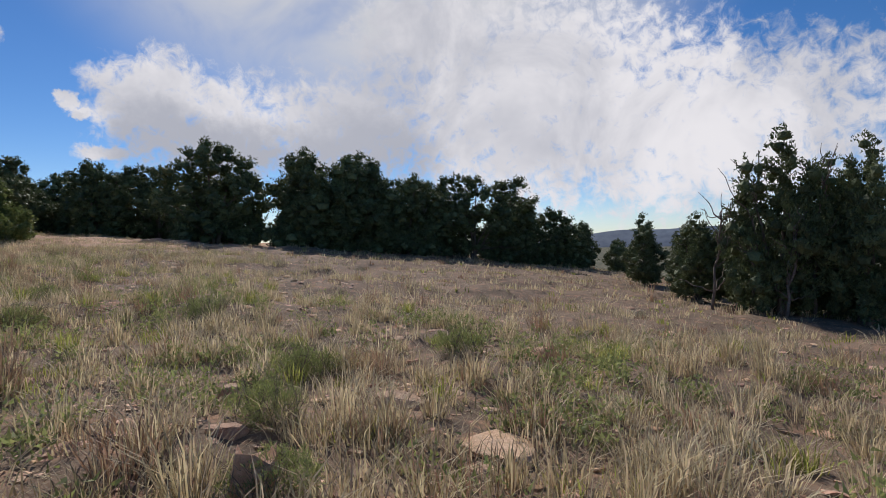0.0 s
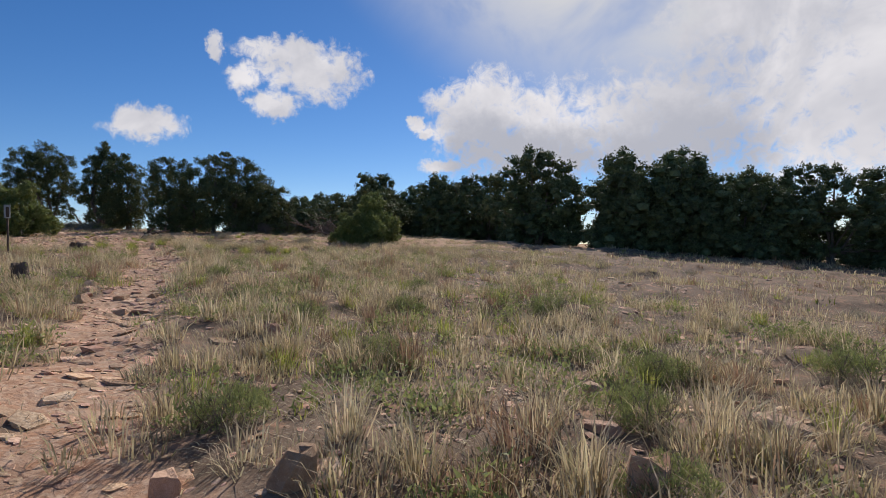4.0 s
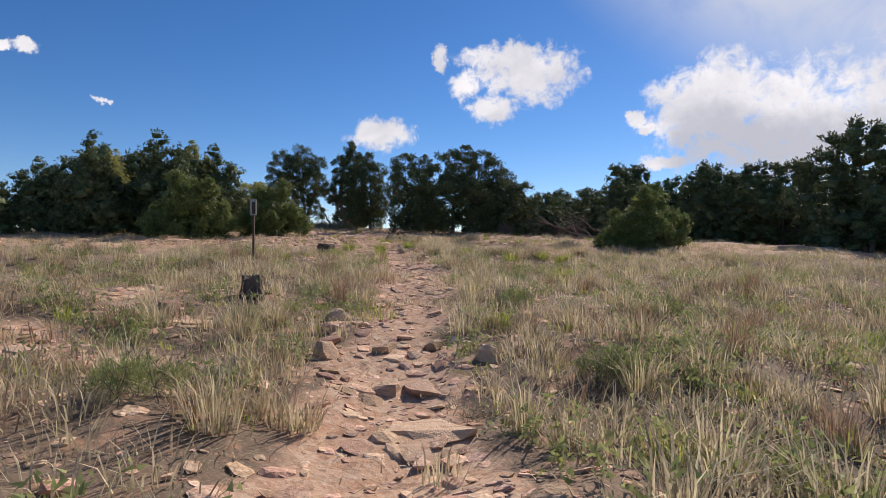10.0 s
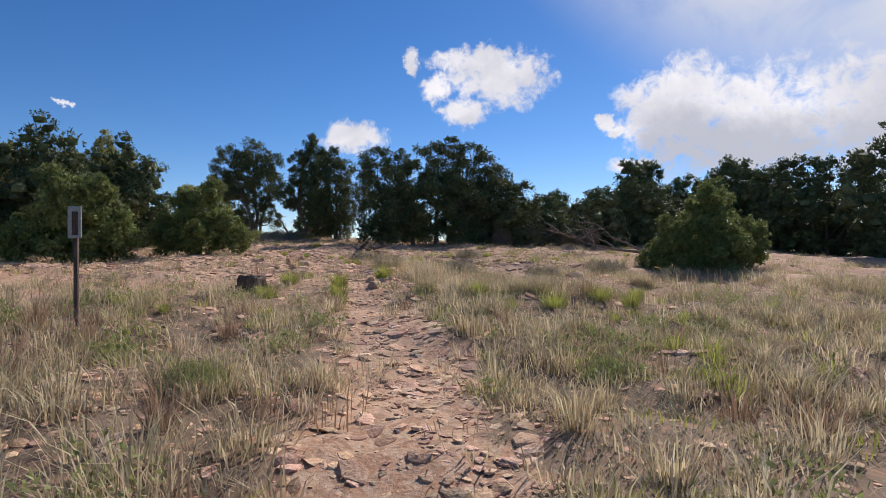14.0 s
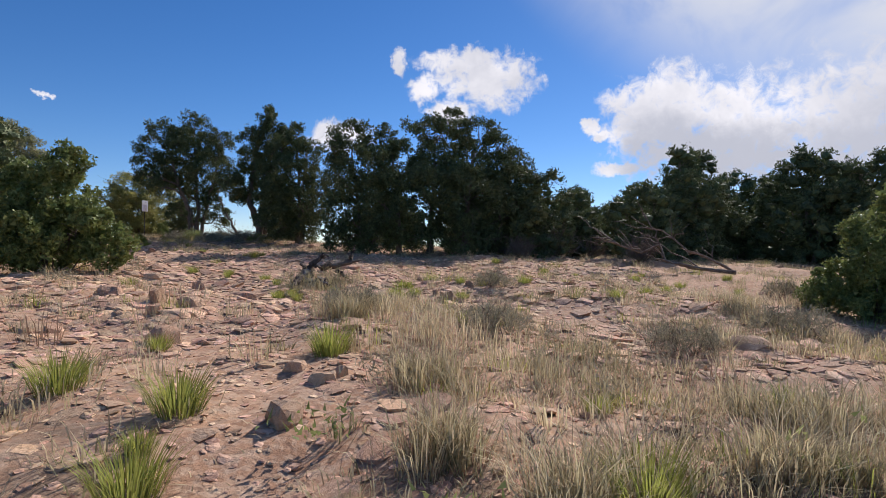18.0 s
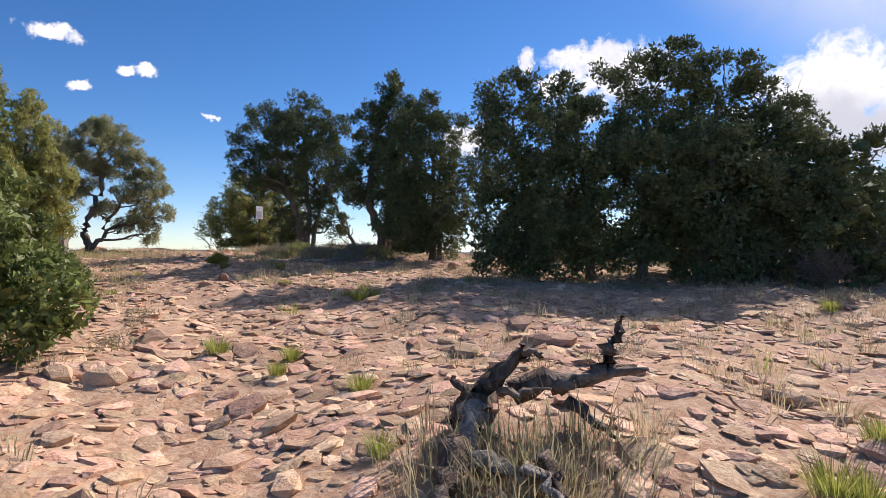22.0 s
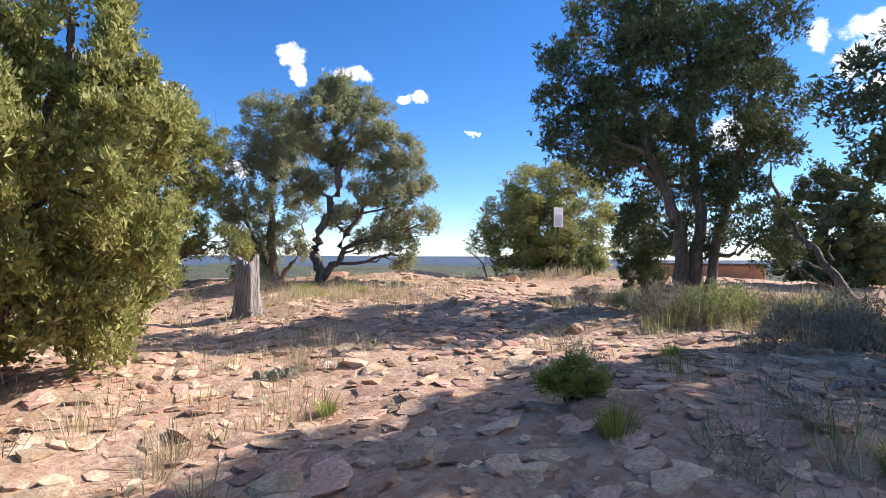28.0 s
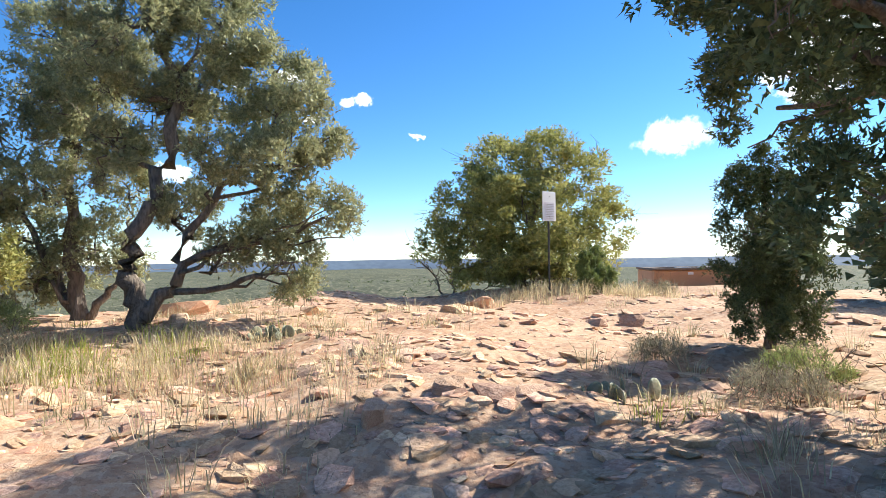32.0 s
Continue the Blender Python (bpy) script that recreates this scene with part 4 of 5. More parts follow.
left_oak = stand(make_tree("scrub_oak", OAK_SHAPE, 21, OAK, None, 0.2, 1.6, 1.15, 16, 9, 0.055, 0.021, thick=0.04, stems=5, label="dense green scrub oak beside the trail", spread=0.8, low=0.05), -10.6, 28.9, 0, 0.95)
again(left_oak, 4.6, 26.9, 70, 1.02, "leafy green scrub oak at the edge of the meadow")
again(left_oak, 3.35, 26.5, 140, 0.6, "low green scrub oak in dry grass")
again(left_oak, -12.90, 26.54, 200, 1.05, "green scrub oak in front of dark junipers")
again(left_oak, -14.0, 33.0, 30, 0.55, "low dark green scrub oak at the foot of a juniper")
again(left_oak, -18.85, 50.60, 90, 0.4, "small green scrub oak beside a sign post")
seedling = stand(make_tree("pinyon_seedling", [(0.0, 0.0, 0.30, 0.2), (0.2, 0.1, 0.22, 0.15), (-0.2, -0.05, 0.2, 0.14)], 23, GREEN_GRASS, None, 0.08, 1.4, 1.0, 12, 8, 0.07, 0.004, thick=0.012, low=0.03, core=0, label="small yellow-green pinyon seedling on stony ground", spread=0.8), -13.12, 37.12, 0, 0.62)


# ---- dead wood ----
def build_stump(name, wide, tall, mat, seed, label, roots=5, flare=1.6, ragged=0.12):
    """A broken trunk with fluted sides, a ragged hollow top and roots that run out over the ground."""
    r = np.random.RandomState(seed)
    n, rows = 34, 9
    a = np.linspace(0, 2 * np.pi, n, endpoint=False)
    flute = 1 + 0.15 * np.sin(a * 4 + seed) + 0.10 * np.sin(a * 7 + 2 * seed) + r.normal(0, 0.05, n)
    edge = tall * (1 + ragged * np.sin(a * 2 + seed) + ragged * r.uniform(-0.8, 0.6, n))
    rings = []
    for k in range(rows):
        t = k / (rows - 1)
        rad = wide * (1 + (flare - 1) * (1 - t) ** 3) * (1 + (flute - 1) * (1.5 - t * 0.5))
        rings.append(np.stack([np.cos(a) * rad, np.sin(a) * rad, -0.08 + (edge + 0.08) * t], 1))
    rings.append(np.stack([np.cos(a) * wide * 0.72, np.sin(a) * wide * 0.72, edge * 0.97], 1))
    rings.append(np.stack([np.cos(a) * wide * 0.5, np.sin(a) * wide * 0.5, edge * 0.70], 1))
    v = np.concatenate(rings + [np.array([[0, 0, tall * 0.66]])])
    i = np.arange(len(rings) * n).reshape(-1, n)
    j = np.roll(i, -1, axis=1)
    quads = np.stack([i[:-1], j[:-1], j[1:], i[1:]], -1).reshape(-1, 4)
    tris = np.stack([i[-1], j[-1], np.full(n, len(v) - 1)], -1)
    root = tagged(new(name), label, "tree stump")
    hang("trunk", mesh_of("trunk", v, [quads, tris], mat, True), root)
    for k in range(roots):
        b = 6.283 * k / roots + r.uniform(-0.4, 0.4) + seed
        far = wide * r.uniform(2.0, 3.4)
        p = bend((math.cos(b) * wide * 0.7, math.sin(b) * wide * 0.7, tall * 0.22), (math.cos(b) * far, math.sin(b) * far, -0.03), 7, 0.02, r)
        v2, f2 = tube(p, np.linspace(wide * 0.42, wide * 0.10, 7), 7, k, 0.15)
        hang("root", mesh_of("root", v2, f2, mat, True), root)
    return root


stand(build_stump("tree_stump", 0.15, 0.30, CHARRED, 3, "low dark rotten stump in dry grass beside the trail", 3), -4.86, 12.98, 0, 0.88)
stand(build_stump("tree_stump", 0.22, 0.27, CHARRED, 5, "wide dark broken stump among grass", 4), -6.23, 21.46)
stand(build_stump("tree_stump", 0.155, 1.0, DEADWOOD, 8, "tall weathered grey stump with spreading roots", 4, 1.45, 0.07), -19.55, 38.95, 60, 0.95)


def build_snag():
    """An overturned root crown: dark prongs and pale roots tangled with dry grass."""
    r = np.random.RandomState(31)
    root = tagged(new("root_snag"), "uprooted dark dead root crown tangled with dry grass", "dead root")
    rows = [((-0.2, 0.0, 0.05), (0.12, 0.05, 0.68), 0.10, CHARRED), ((-0.22, 0.0, 0.1), (0.02, 0.1, 0.55), 0.09, CHARRED), ((-0.1, -0.05, 0.2), (-0.28, 0.05, 0.42), 0.06, CHARRED), ((0.05, 0.1, 0.3), (0.75, 0.2, 0.50), 0.09, CHARRED), ((0.3, 0.12, 0.36), (0.80, 0.1, 0.52), 0.06, TWIG),
            ((0.55, 0.15, 0.44), (0.68, 0.2, 0.86), 0.06, CHARRED), ((0.6, 0.15, 0.44), (0.60, 0.25, 0.68), 0.035, TWIG), ((0.12, 0.05, 0.55), (0.22, 0.0, 0.62), 0.03, TWIG), ((0.0, -0.05, 0.35), (0.25, -0.2, 0.42), 0.03, TWIG), ((-0.15, 0.0, 0.25), (-0.12, -0.45, 0.02), 0.07, DEADWOOD),
            ((-0.12, -0.42, 0.04), (0.12, -0.62, 0.05), 0.06, DEADWOOD), ((0.10, -0.60, 0.06), (0.30, -0.80, 0.0), 0.05, DEADWOOD), ((0.2, -0.45, 0.08), (0.34, -0.95, -0.02), 0.04, CHARRED), ((-0.2, -0.4, 0.1), (-0.22, -0.98, -0.04), 0.07, CHARRED), ((0.35, 0.1, 0.25), (0.62, -0.1, 0.02), 0.04, CHARRED)]
    for n, (a, b, w, mat) in enumerate(rows):
        v, f = tube(bend(a, b, 9, 0.03, r), np.linspace(w * 1.1, w * 0.22, 9), 9, n, 0.42)
        hang("root", mesh_of("root", v, f, mat, True), root)
    return root


stand(build_snag(), -5.3, 28.3, 5, 1.0, 0.0, 0.74)


def dead_branch(name, a, b, w, forks, seed, label, mat=TWIG, wobble=0.1, spread=0.6):
    """A fallen limb with forks that taper to twigs; a and b lie on or above the ground."""
    r = np.random.RandomState(seed)
    root = tagged(new(name), label, "dead branch")
    foot = np.array([a[0], a[1], float(height(a[0], a[1])) + a[2]])
    tip = np.array([b[0], b[1], float(height(b[0], b[1])) + b[2]])
    root.location = foot
    main = bend((0, 0, 0), tip - foot, 10, wobble, r)
    v, f = tube(main, np.linspace(w, w * 0.25, 10), 7, seed, 0.15)
    hang("limb", mesh_of("limb", v, f, mat, True), root)
    for k in range(forks):
        s = r.randint(2, 9)
        d = (main[-1] - main[0]) / np.linalg.norm(main[-1] - main[0]) + r.normal(0, spread, 3)
        d[2] = abs(d[2]) * 0.8
        end = main[s] + d / np.linalg.norm(d) * r.uniform(0.35, 0.95) * np.linalg.norm(tip - foot) * 0.4
        v, f = tube(bend(main[s], end, 6, 0.05, r), np.linspace(w * 0.45, 0.006, 6), 5, k, 0.1)
        hang("twig", mesh_of("twig", v, f, mat, True), root)
    return root


dead_branch("fallen_branch", (4.21, 32.19, 0.05), (1.01, 33.50, 0.85), 0.055, 16, 41, "fallen grey dead tree with bare forked limbs", TWIG, 0.14)
dead_branch("fallen_branch", (4.50, 32.77, 0.05), (2.46, 34.80, 1.5), 0.04, 12, 42, "bare dead limb standing up from a thicket", TWIG, 0.1)
dead_branch("fallen_branch", (-11.46, 39.00, 0.04), (-10.01, 39.73, 0.16), 0.035, 3, 43, "pale bleached branch lying under junipers", DEADWOOD, 0.08)
dead_branch("fallen_branch", (-9.86, 39.30, 0.03), (-9.28, 40.02, 0.22), 0.05, 1, 44, "curved white dead branch on the ground", DEADWOOD, 0.07)
dead_branch("fallen_branch", (-12.04, 38.13, 0.03), (-10.88, 39.00, 0.12), 0.03, 4, 45, "thin grey branch lying on stony soil", DEADWOOD, 0.08)
for k, (x, y, h) in enumerate(((17.40, 4.21, 4.6), (16.96, 5.08, 2.9), (17.54, 2.75, 3.8), (16.68, 3.19, 2.4))):
    dead_branch("dead_snag", (x, y, -0.05), (x + 0.3, y - 0.2, h), 0.05, 14, 340 + k, "bare grey standing dead limb among junipers", TWIG, 0.05, 0.5)
dead_branch("fallen_branch", (-17.69, 17.40, 0.05), (-15.22, 18.56, 0.35), 0.06, 8, 46, "fallen grey branches in dry grass", DEADWOOD, 0.1)
dead_branch("leaning_trunk", (-11.60, 42.77, -0.05), (-12.90, 43.50, 1.75), 0.075, 5, 47, "thin dark trunk leaning between junipers", BARK, 0.04)
for k, (x, y, h) in enumerate(((0.91, 37.99, 1.25), (2.46, 39.15, 1.0), (3.19, 35.96, 0.9), (-0.43, 36.83, 0.7))):
    r = np.random.RandomState(60 + k)
    shrub = tagged(new("dead_shrub"), "brown twiggy leafless shrub on stony ground", "shrub")
    pieces = []
    for _ in range(70):
        b, e = r.uniform(0, 6.283), r.uniform(0.35, 1.4)
        d = np.array([math.cos(b) * math.cos(e), math.sin(b) * math.cos(e), math.sin(e)]) * h * r.uniform(0.6, 1.0)
        p = bend((0, 0, 0), d, 5, 0.05, r)
        pieces.append(tube(p, np.linspace(0.012, 0.003, 5), 4))
        for _ in range(3):
            pieces.append(tube(bend(p[r.randint(2, 5)], p[-1] + r.normal(0, 0.14, 3), 4, 0.02, r), np.linspace(0.006, 0.002, 4), 3))
    hang("twig", mesh_of("twig", *join(pieces), TWIG), shrub)
    p, d = crown_points([(0, 0, h * 0.6, h * 0.6, h * 0.45)], 140, r, 0.4, -1.5)
    hang("crown", mesh_of("crown", *blades(p, d, 0.07, 0.008, 8, 0.7, r), TWIG), shrub)
    stand(shrub, x, y)


def undergrowth(seed, wide, tall, label, leaf):
    """A low tangle of grassy stems, small leaves and dead twigs."""
    r = np.random.RandomState(seed)
    root = tagged(new("low_shrub"), label, "shrub")
    pieces = []
    for _ in range(26):
        b, q = r.uniform(0, 6.283), wide * math.sqrt(r.uniform(0, 1))
        a = np.array([math.cos(b) * q, math.sin(b) * q, -0.03])
        e = a + [r.normal(0, 0.16), r.normal(0, 0.16), tall * r.uniform(0.5, 1.15)]
        p = bend(a, e, 5, 0.03, r)
        pieces.append(tube(p, np.linspace(0.007, 0.002, 5), 3))
        for _ in range(3):
            pieces.append(tube(bend(p[r.randint(1, 5)], e + r.normal(0, 0.13, 3), 4, 0.015, r), np.linspace(0.004, 0.0015, 4), 3))
    hang("twig", mesh_of("twig", *join(pieces), TWIG), root)
    n = 84
    b, q = r.uniform(0, 6.283, n), wide * np.sqrt(r.uniform(0, 1, n))
    p = np.stack([np.cos(b) * q, np.sin(b) * q, tall * r.uniform(0.1, 0.75, n) * (1.1 - 0.6 * (q / wide) ** 2)], 1)
    d = np.stack([np.cos(b) * 0.4, np.sin(b) * 0.4, np.full(n, 0.7)], 1)
    hang("leaves", mesh_of("leaves", *plumes(p, d, np.full(n, 0.09), 2.6, 38, 0.075, 0.006, 0.8, r, 0.6), leaf), root)
    return root


grey_shrub = stand(undergrowth(91, 0.55, 0.42, "low grey-green shrub tangled with dead twigs", SAGE), -13.78, 41.47)
green_shrub = stand(undergrowth(92, 0.5, 0.5, "low dull green shrub under a juniper", FORB), -13.19, 41.32)
for kind, x, y, turn, size in (
    (green_shrub, -0.58, 4.21, 30, 0.5), (green_shrub, 0.72, 5.65, 130, 0.6), (green_shrub, 2.03, 3.48, 70, 0.5), (green_shrub, 3.33, 4.93, 210, 0.65), (green_shrub, 1.45, 2.46, 10, 0.45), (green_shrub, -3.33, 6.23, 50, 0.5), (green_shrub, 0.14, 7.83, 90, 0.55), (green_shrub, -3.77, 8.70, 250, 0.5),
    (green_shrub, -0.72, 10.01, 20, 0.5), (green_shrub, 1.74, 8.84, 160, 0.6), (green_shrub, -4.35, 11.60, 40, 0.45), (green_shrub, -1.30, 12.90, 300, 0.5), (green_shrub, 0.87, 13.78, 110, 0.55), (green_shrub, 3.77, 8.12, 80, 0.6), (green_shrub, 5.08, 4.35, 190, 0.6), (green_shrub, -4.50, 15.51, 10, 0.5), (green_shrub, -1.16, 16.53, 70, 0.45), (green_shrub, 2.75, 11.89, 230, 0.6),
    (grey_shrub, -12.61, 41.61, 60, 0.8), (green_shrub, -12.11, 41.32, 20, 0.9), (grey_shrub, -11.60, 41.03, 130, 1.15), (grey_shrub, -10.88, 40.89, 200, 1.0), (green_shrub, -10.29, 40.60, 80, 0.8),
    (grey_shrub, -12.04, 40.16, 280, 0.9), (grey_shrub, -11.02, 39.88, 20, 0.75), (grey_shrub, -15.22, 43.35, 100, 0.6), (grey_shrub, -16.24, 44.37, 10, 0.5), (green_shrub, -14.50, 41.90, 170, 0.5), (grey_shrub, -14.06, 42.77, 90, 0.9), (green_shrub, -15.08, 43.94, 200, 0.6),
    (grey_shrub, -22.04, 40.89, 40, 0.8), (green_shrub, -23.20, 41.47, 70, 0.9), (grey_shrub, -17.84, 51.62, 140, 0.8),
    (grey_shrub, -2.46, 24.80, 15, 0.75), (grey_shrub, -0.58, 24.07, 75, 0.7), (grey_shrub, -4.21, 25.38, 120, 0.7), (grey_shrub, 1.16, 25.09, 220, 0.8), (grey_shrub, 2.61, 24.50, 260, 0.8), (grey_shrub, -2.17, 27.98, 20, 0.65), (grey_shrub, 3.48, 29.00, 10, 0.7), (green_shrub, 4.35, 25.95, 130, 0.8),
):
    again(kind, x, y, turn, size)
for k, (x0, y0, x1, y1, h) in enumerate(((-12.61, 40.74, -11.16, 41.32, 0.3), (-11.46, 40.31, -10.15, 40.89, 0.2), (-13.05, 40.02, -11.89, 40.89, 0.15), (-12.90, 41.47, -13.78, 42.48, 0.3), (-22.76, 50.75, -24.07, 51.33, 1.5), (-22.62, 51.04, -23.64, 52.20, 1.2))):
    dead_branch("fallen_branch", (x0, y0, 0.03), (x1, y1, h), 0.03, 9, 300 + k, "grey dead branch with bare twigs beneath junipers", TWIG if k > 3 else DEADWOOD, 0.08)


# ---- signs and wall ----
def box(size, at=(0, 0, 0), bevel=0.004):
    bm = bmesh.new()
    bmesh.ops.create_cube(bm, size=1.0, matrix=Matrix.Translation(at) @ Matrix.Diagonal((*size, 1)))
    if bevel:
        bmesh.ops.bevel(bm, geom=bm.edges[:], offset=bevel, segments=1, affect="EDGES")
    return bm


def part(name, bm, mat, parent, label=""):
    me = bpy.data.meshes.new(name)
    bm.to_mesh(me)
    bm.free()
    me.materials.append(mat)
    return hang(name, me, parent, label)


def build_sign():
    root = tagged(new("sign"), "white notice board on a thin black steel post", "sign")
    part("post", box((0.035, 0.03, 2.02), (0, 0.02, 0.86)), STEEL, root, "black steel post")
    board = part("board", box((0.36, 0.016, 0.60), (0, -0.006, 1.80), 0.003), WHITE, root, "white rectangular board")
    part("print", box((0.27, 0.004, 0.36), (0, -0.016, 1.70), 0.001), PALE_GREY, board, "pale lilac printed panel")
    for z in (1.60, 2.0):
        part("bolt", box((0.018, 0.008, 0.018), (0, -0.020, z), 0.003), STEEL, board)
    for n in range(9):
        part("text_line", box((0.22 - 0.05 * (n % 3 == 2), 0.002, 0.010), (0, -0.019, 1.84 - n * 0.035), 0), GREY_BOARD, board)
    return root


stand(build_sign(), -19.43, 49.59, 66, 1.0)


def build_marker():
    root = tagged(new("trail_marker"), "small grey trail marker board on a dark post in grass", "marker post")
    part("post", box((0.045, 0.045, 1.25), (0, 0, 0.42)), CHARRED, root, "dark weathered post")
    board = part("board", box((0.15, 0.02, 0.27), (0, -0.034, 0.96)), GREY_BOARD, root, "grey board with pale rim")
    part("print", box((0.07, 0.006, 0.20), (0.01, -0.047, 0.95), 0.001), CHARRED, board, "dark faded panel")
    return root


stand(build_marker(), -6.67, 17.40, 6, 0.92, 0.0, 1.4)


def build_wall():
    """A low stuccoed enclosure with sloping faces and a dark coping, with pale sheets on top."""
    root = tagged(new("low_wall"), "low tan stuccoed enclosure with dark coping", "wall")
    w, d, h = 4.2, 3.4, 0.86
    for name, size, at in (("front_face", (w, 0.3, h), (w / 2, 0.15, h / 2 - 0.1)), ("back_face", (w, 0.3, h), (w / 2, d - 0.15, h / 2 - 0.1)),
                           ("side_face", (0.3, d - 0.6, h), (0.15, d / 2, h / 2 - 0.1)), ("side_face", (0.3, d - 0.6, h), (w - 0.15, d / 2, h / 2 - 0.1))):
        part(name, box(size, at, 0.03), ADOBE, root)
    top = h - 0.1
    for size, at in (((w + 0.1, 0.42, 0.07), (w / 2, 0.15, top + 0.037)), ((w + 0.1, 0.42, 0.07), (w / 2, d - 0.15, top + 0.037)), ((0.42, d - 0.72, 0.07), (0.15, d / 2, top + 0.037)), ((0.42, d - 0.72, 0.07), (w - 0.15, d / 2, top + 0.037))):
        part("coping", box(size, at, 0.015), COPING, root, "dark weathered coping")
    part("lid", box((w - 0.7, d - 0.8, 0.05), (w / 2, d / 2, top - 0.02), 0.01), COPING, root)
    for n, (x, y) in enumerate(((0.9, 0.15), (1.6, 0.2), (2.6, 0.14))):
        part("sheet", box((0.45, 0.28, 0.02), (x, y, top + 0.084), 0.004), WHITE, root, "white sheet on the coping")
    part("plate", box((0.16, 0.012, 0.09), (1.1, -0.006, 0.66), 0.003), WHITE, root, "small white plate")
    return root


stand(build_wall(), -19.14, 57.57, 22, 1.0)


# ---- cacti ----
def build_cactus(seed, count):
    r = np.random.RandomState(seed)
    root = tagged(new("prickly_pear"), "low clump of grey-green prickly pear pads", "cactus")
    for k in range(count):
        bm = bmesh.new()
        bmesh.ops.create_uvsphere(bm, u_segments=10, v_segments=7, radius=1.0)
        s = r.uniform(0.045, 0.085)
        a, q = r.uniform(0, 6.283), r.uniform(0.0, 0.30)
        m = Matrix.Translation((math.cos(a) * q, math.sin(a) * q, s * 0.75)) @ Euler((r.normal(0, 0.3), r.normal(0, 0.35), r.uniform(0, 3.1))).to_matrix().to_4x4() @ Matrix.Diagonal((s * 0.85, s * 0.2, s, 1))
        bmesh.ops.transform(bm, matrix=m, verts=bm.verts)
        for face in bm.faces:
            face.smooth = True
        part("pad", bm, CACTUS, root)
    return root


stand(build_cactus(71, 14), -20.3, 43.3, 0, 1.1)
stand(build_cactus(72, 16), -15.82, 36.82, 0, 0.6)
stand(build_cactus(73, 9), -16.24, 42.92)
stand(build_cactus(74, 12), -10.6, 36.0, 0, 1.0)


# place, half width and height
MEADOW_ROCKS = [
    (1.42, 2.56, 0.22, 0.25), (2.99, 2.24, 0.36, 0.08), (2.22, 4.38, 0.2, 0.12), (1.65, 3.32, 0.17, 0.08),
    (5.45, 3.51, 0.33, 0.17), (0.86, 3.72, 0.15, 0.06), (0.94, 5.76, 0.2, 0.1), (3.25, 3.42, 0.25, 0.09),
    (-0.23, 3.13, 0.14, 0.19), (-0.86, 3.45, 0.12, 0.14), (-2.21, 10.01, 0.4, 0.05), (-4.58, 8.15, 0.21, 0.26),
    (-2.04, 8.92, 0.28, 0.05), (-2.52, 9.88, 0.2, 0.08), (-0.3, 6.9, 0.15, 0.17), (-3.4, 11.93, 0.16, 0.14),
    (-3.29, 11.44, 0.16, 0.1), (-2.2, 11.08, 0.22, 0.08), (-3.16, 10.53, 0.2, 0.16), (-1.69, 10.61, 0.13, 0.15),
    (-5.25, 11.67, 0.15, 0.21), (-2.67, 10.85, 0.17, 0.09),
]
SLOPE_ROCKS = [
    (-6.73, 25.58, 0.16, 0.2), (-6.3, 25.6, 0.22, 0.13), (-5.95, 24.03, 0.2, 0.2), (-6.47, 24.99, 0.12, 0.1),
    (-4.24, 22.86, 0.17, 0.1), (-3.85, 22.52, 0.08, 0.1), (-3.95, 22.37, 0.12, 0.1), (-4.02, 21.69, 0.16, 0.16),
    (-7.78, 26.3, 0.38, 0.13), (0.18, 24.27, 0.43, 0.1), (-1.39, 22.59, 0.16, 0.05), (-2.03, 26.54, 0.22, 0.07),
    (-3.14, 24.76, 0.19, 0.08), (-5.94, 26.8, 0.2, 0.11), (-6.83, 27.08, 0.12, 0.21), (-3.16, 27.41, 0.1, 0.11),
    (-2.56, 28.24, 0.15, 0.13), (-3.42, 29.6, 0.21, 0.12), (-5.13, 30.82, 0.29, 0.13), (-9.09, 30.32, 0.32, 0.11),
    (-2.95, 27.22, 0.18, 0.16), (-8.87, 28.9, 0.17, 0.12), (-8.56, 28.98, 0.2, 0.12), (-8.47, 31.62, 0.3, 0.05),
]
BROW_ROCKS = [
    (-11.95, 35.64, 0.2, 0.18), (-7.75, 38.55, 0.13, 0.19), (-8.8, 32.36, 0.22, 0.07), (-8.28, 33.63, 0.18, 0.1),
    (-8.42, 33.19, 0.12, 0.12), (-8.51, 32.48, 0.15, 0.06), (-10.91, 33.58, 0.18, 0.08), (-9.86, 33.97, 0.14, 0.06),
    (-15.99, 39.09, 0.09, 0.09), (-17.36, 41.48, 0.13, 0.13), (-17.26, 47.46, 0.27, 0.2), (-14.56, 40.34, 0.18, 0.11),
    (-19.71, 46.47, 0.5, 0.16), (-16.03, 38.67, 0.11, 0.07), (-15.67, 39.03, 0.13, 0.09), (-15.54, 40.99, 0.18, 0.13),
    (-22.19, 43.24, 0.26, 0.12), (-17.58, 40.67, 0.13, 0.08), (-17.24, 42.24, 0.17, 0.09), (-15.0, 40.21, 0.08, 0.11),
    (-20.3, 48.28, 0.46, 0.21), (-17.69, 47.12, 0.33, 0.13), (-23.93, 44.6, 0.65, 0.18), (-22.04, 45.2, 0.54, 0.16),
]
ROCKS = MEADOW_ROCKS + SLOPE_ROCKS + BROW_ROCKS


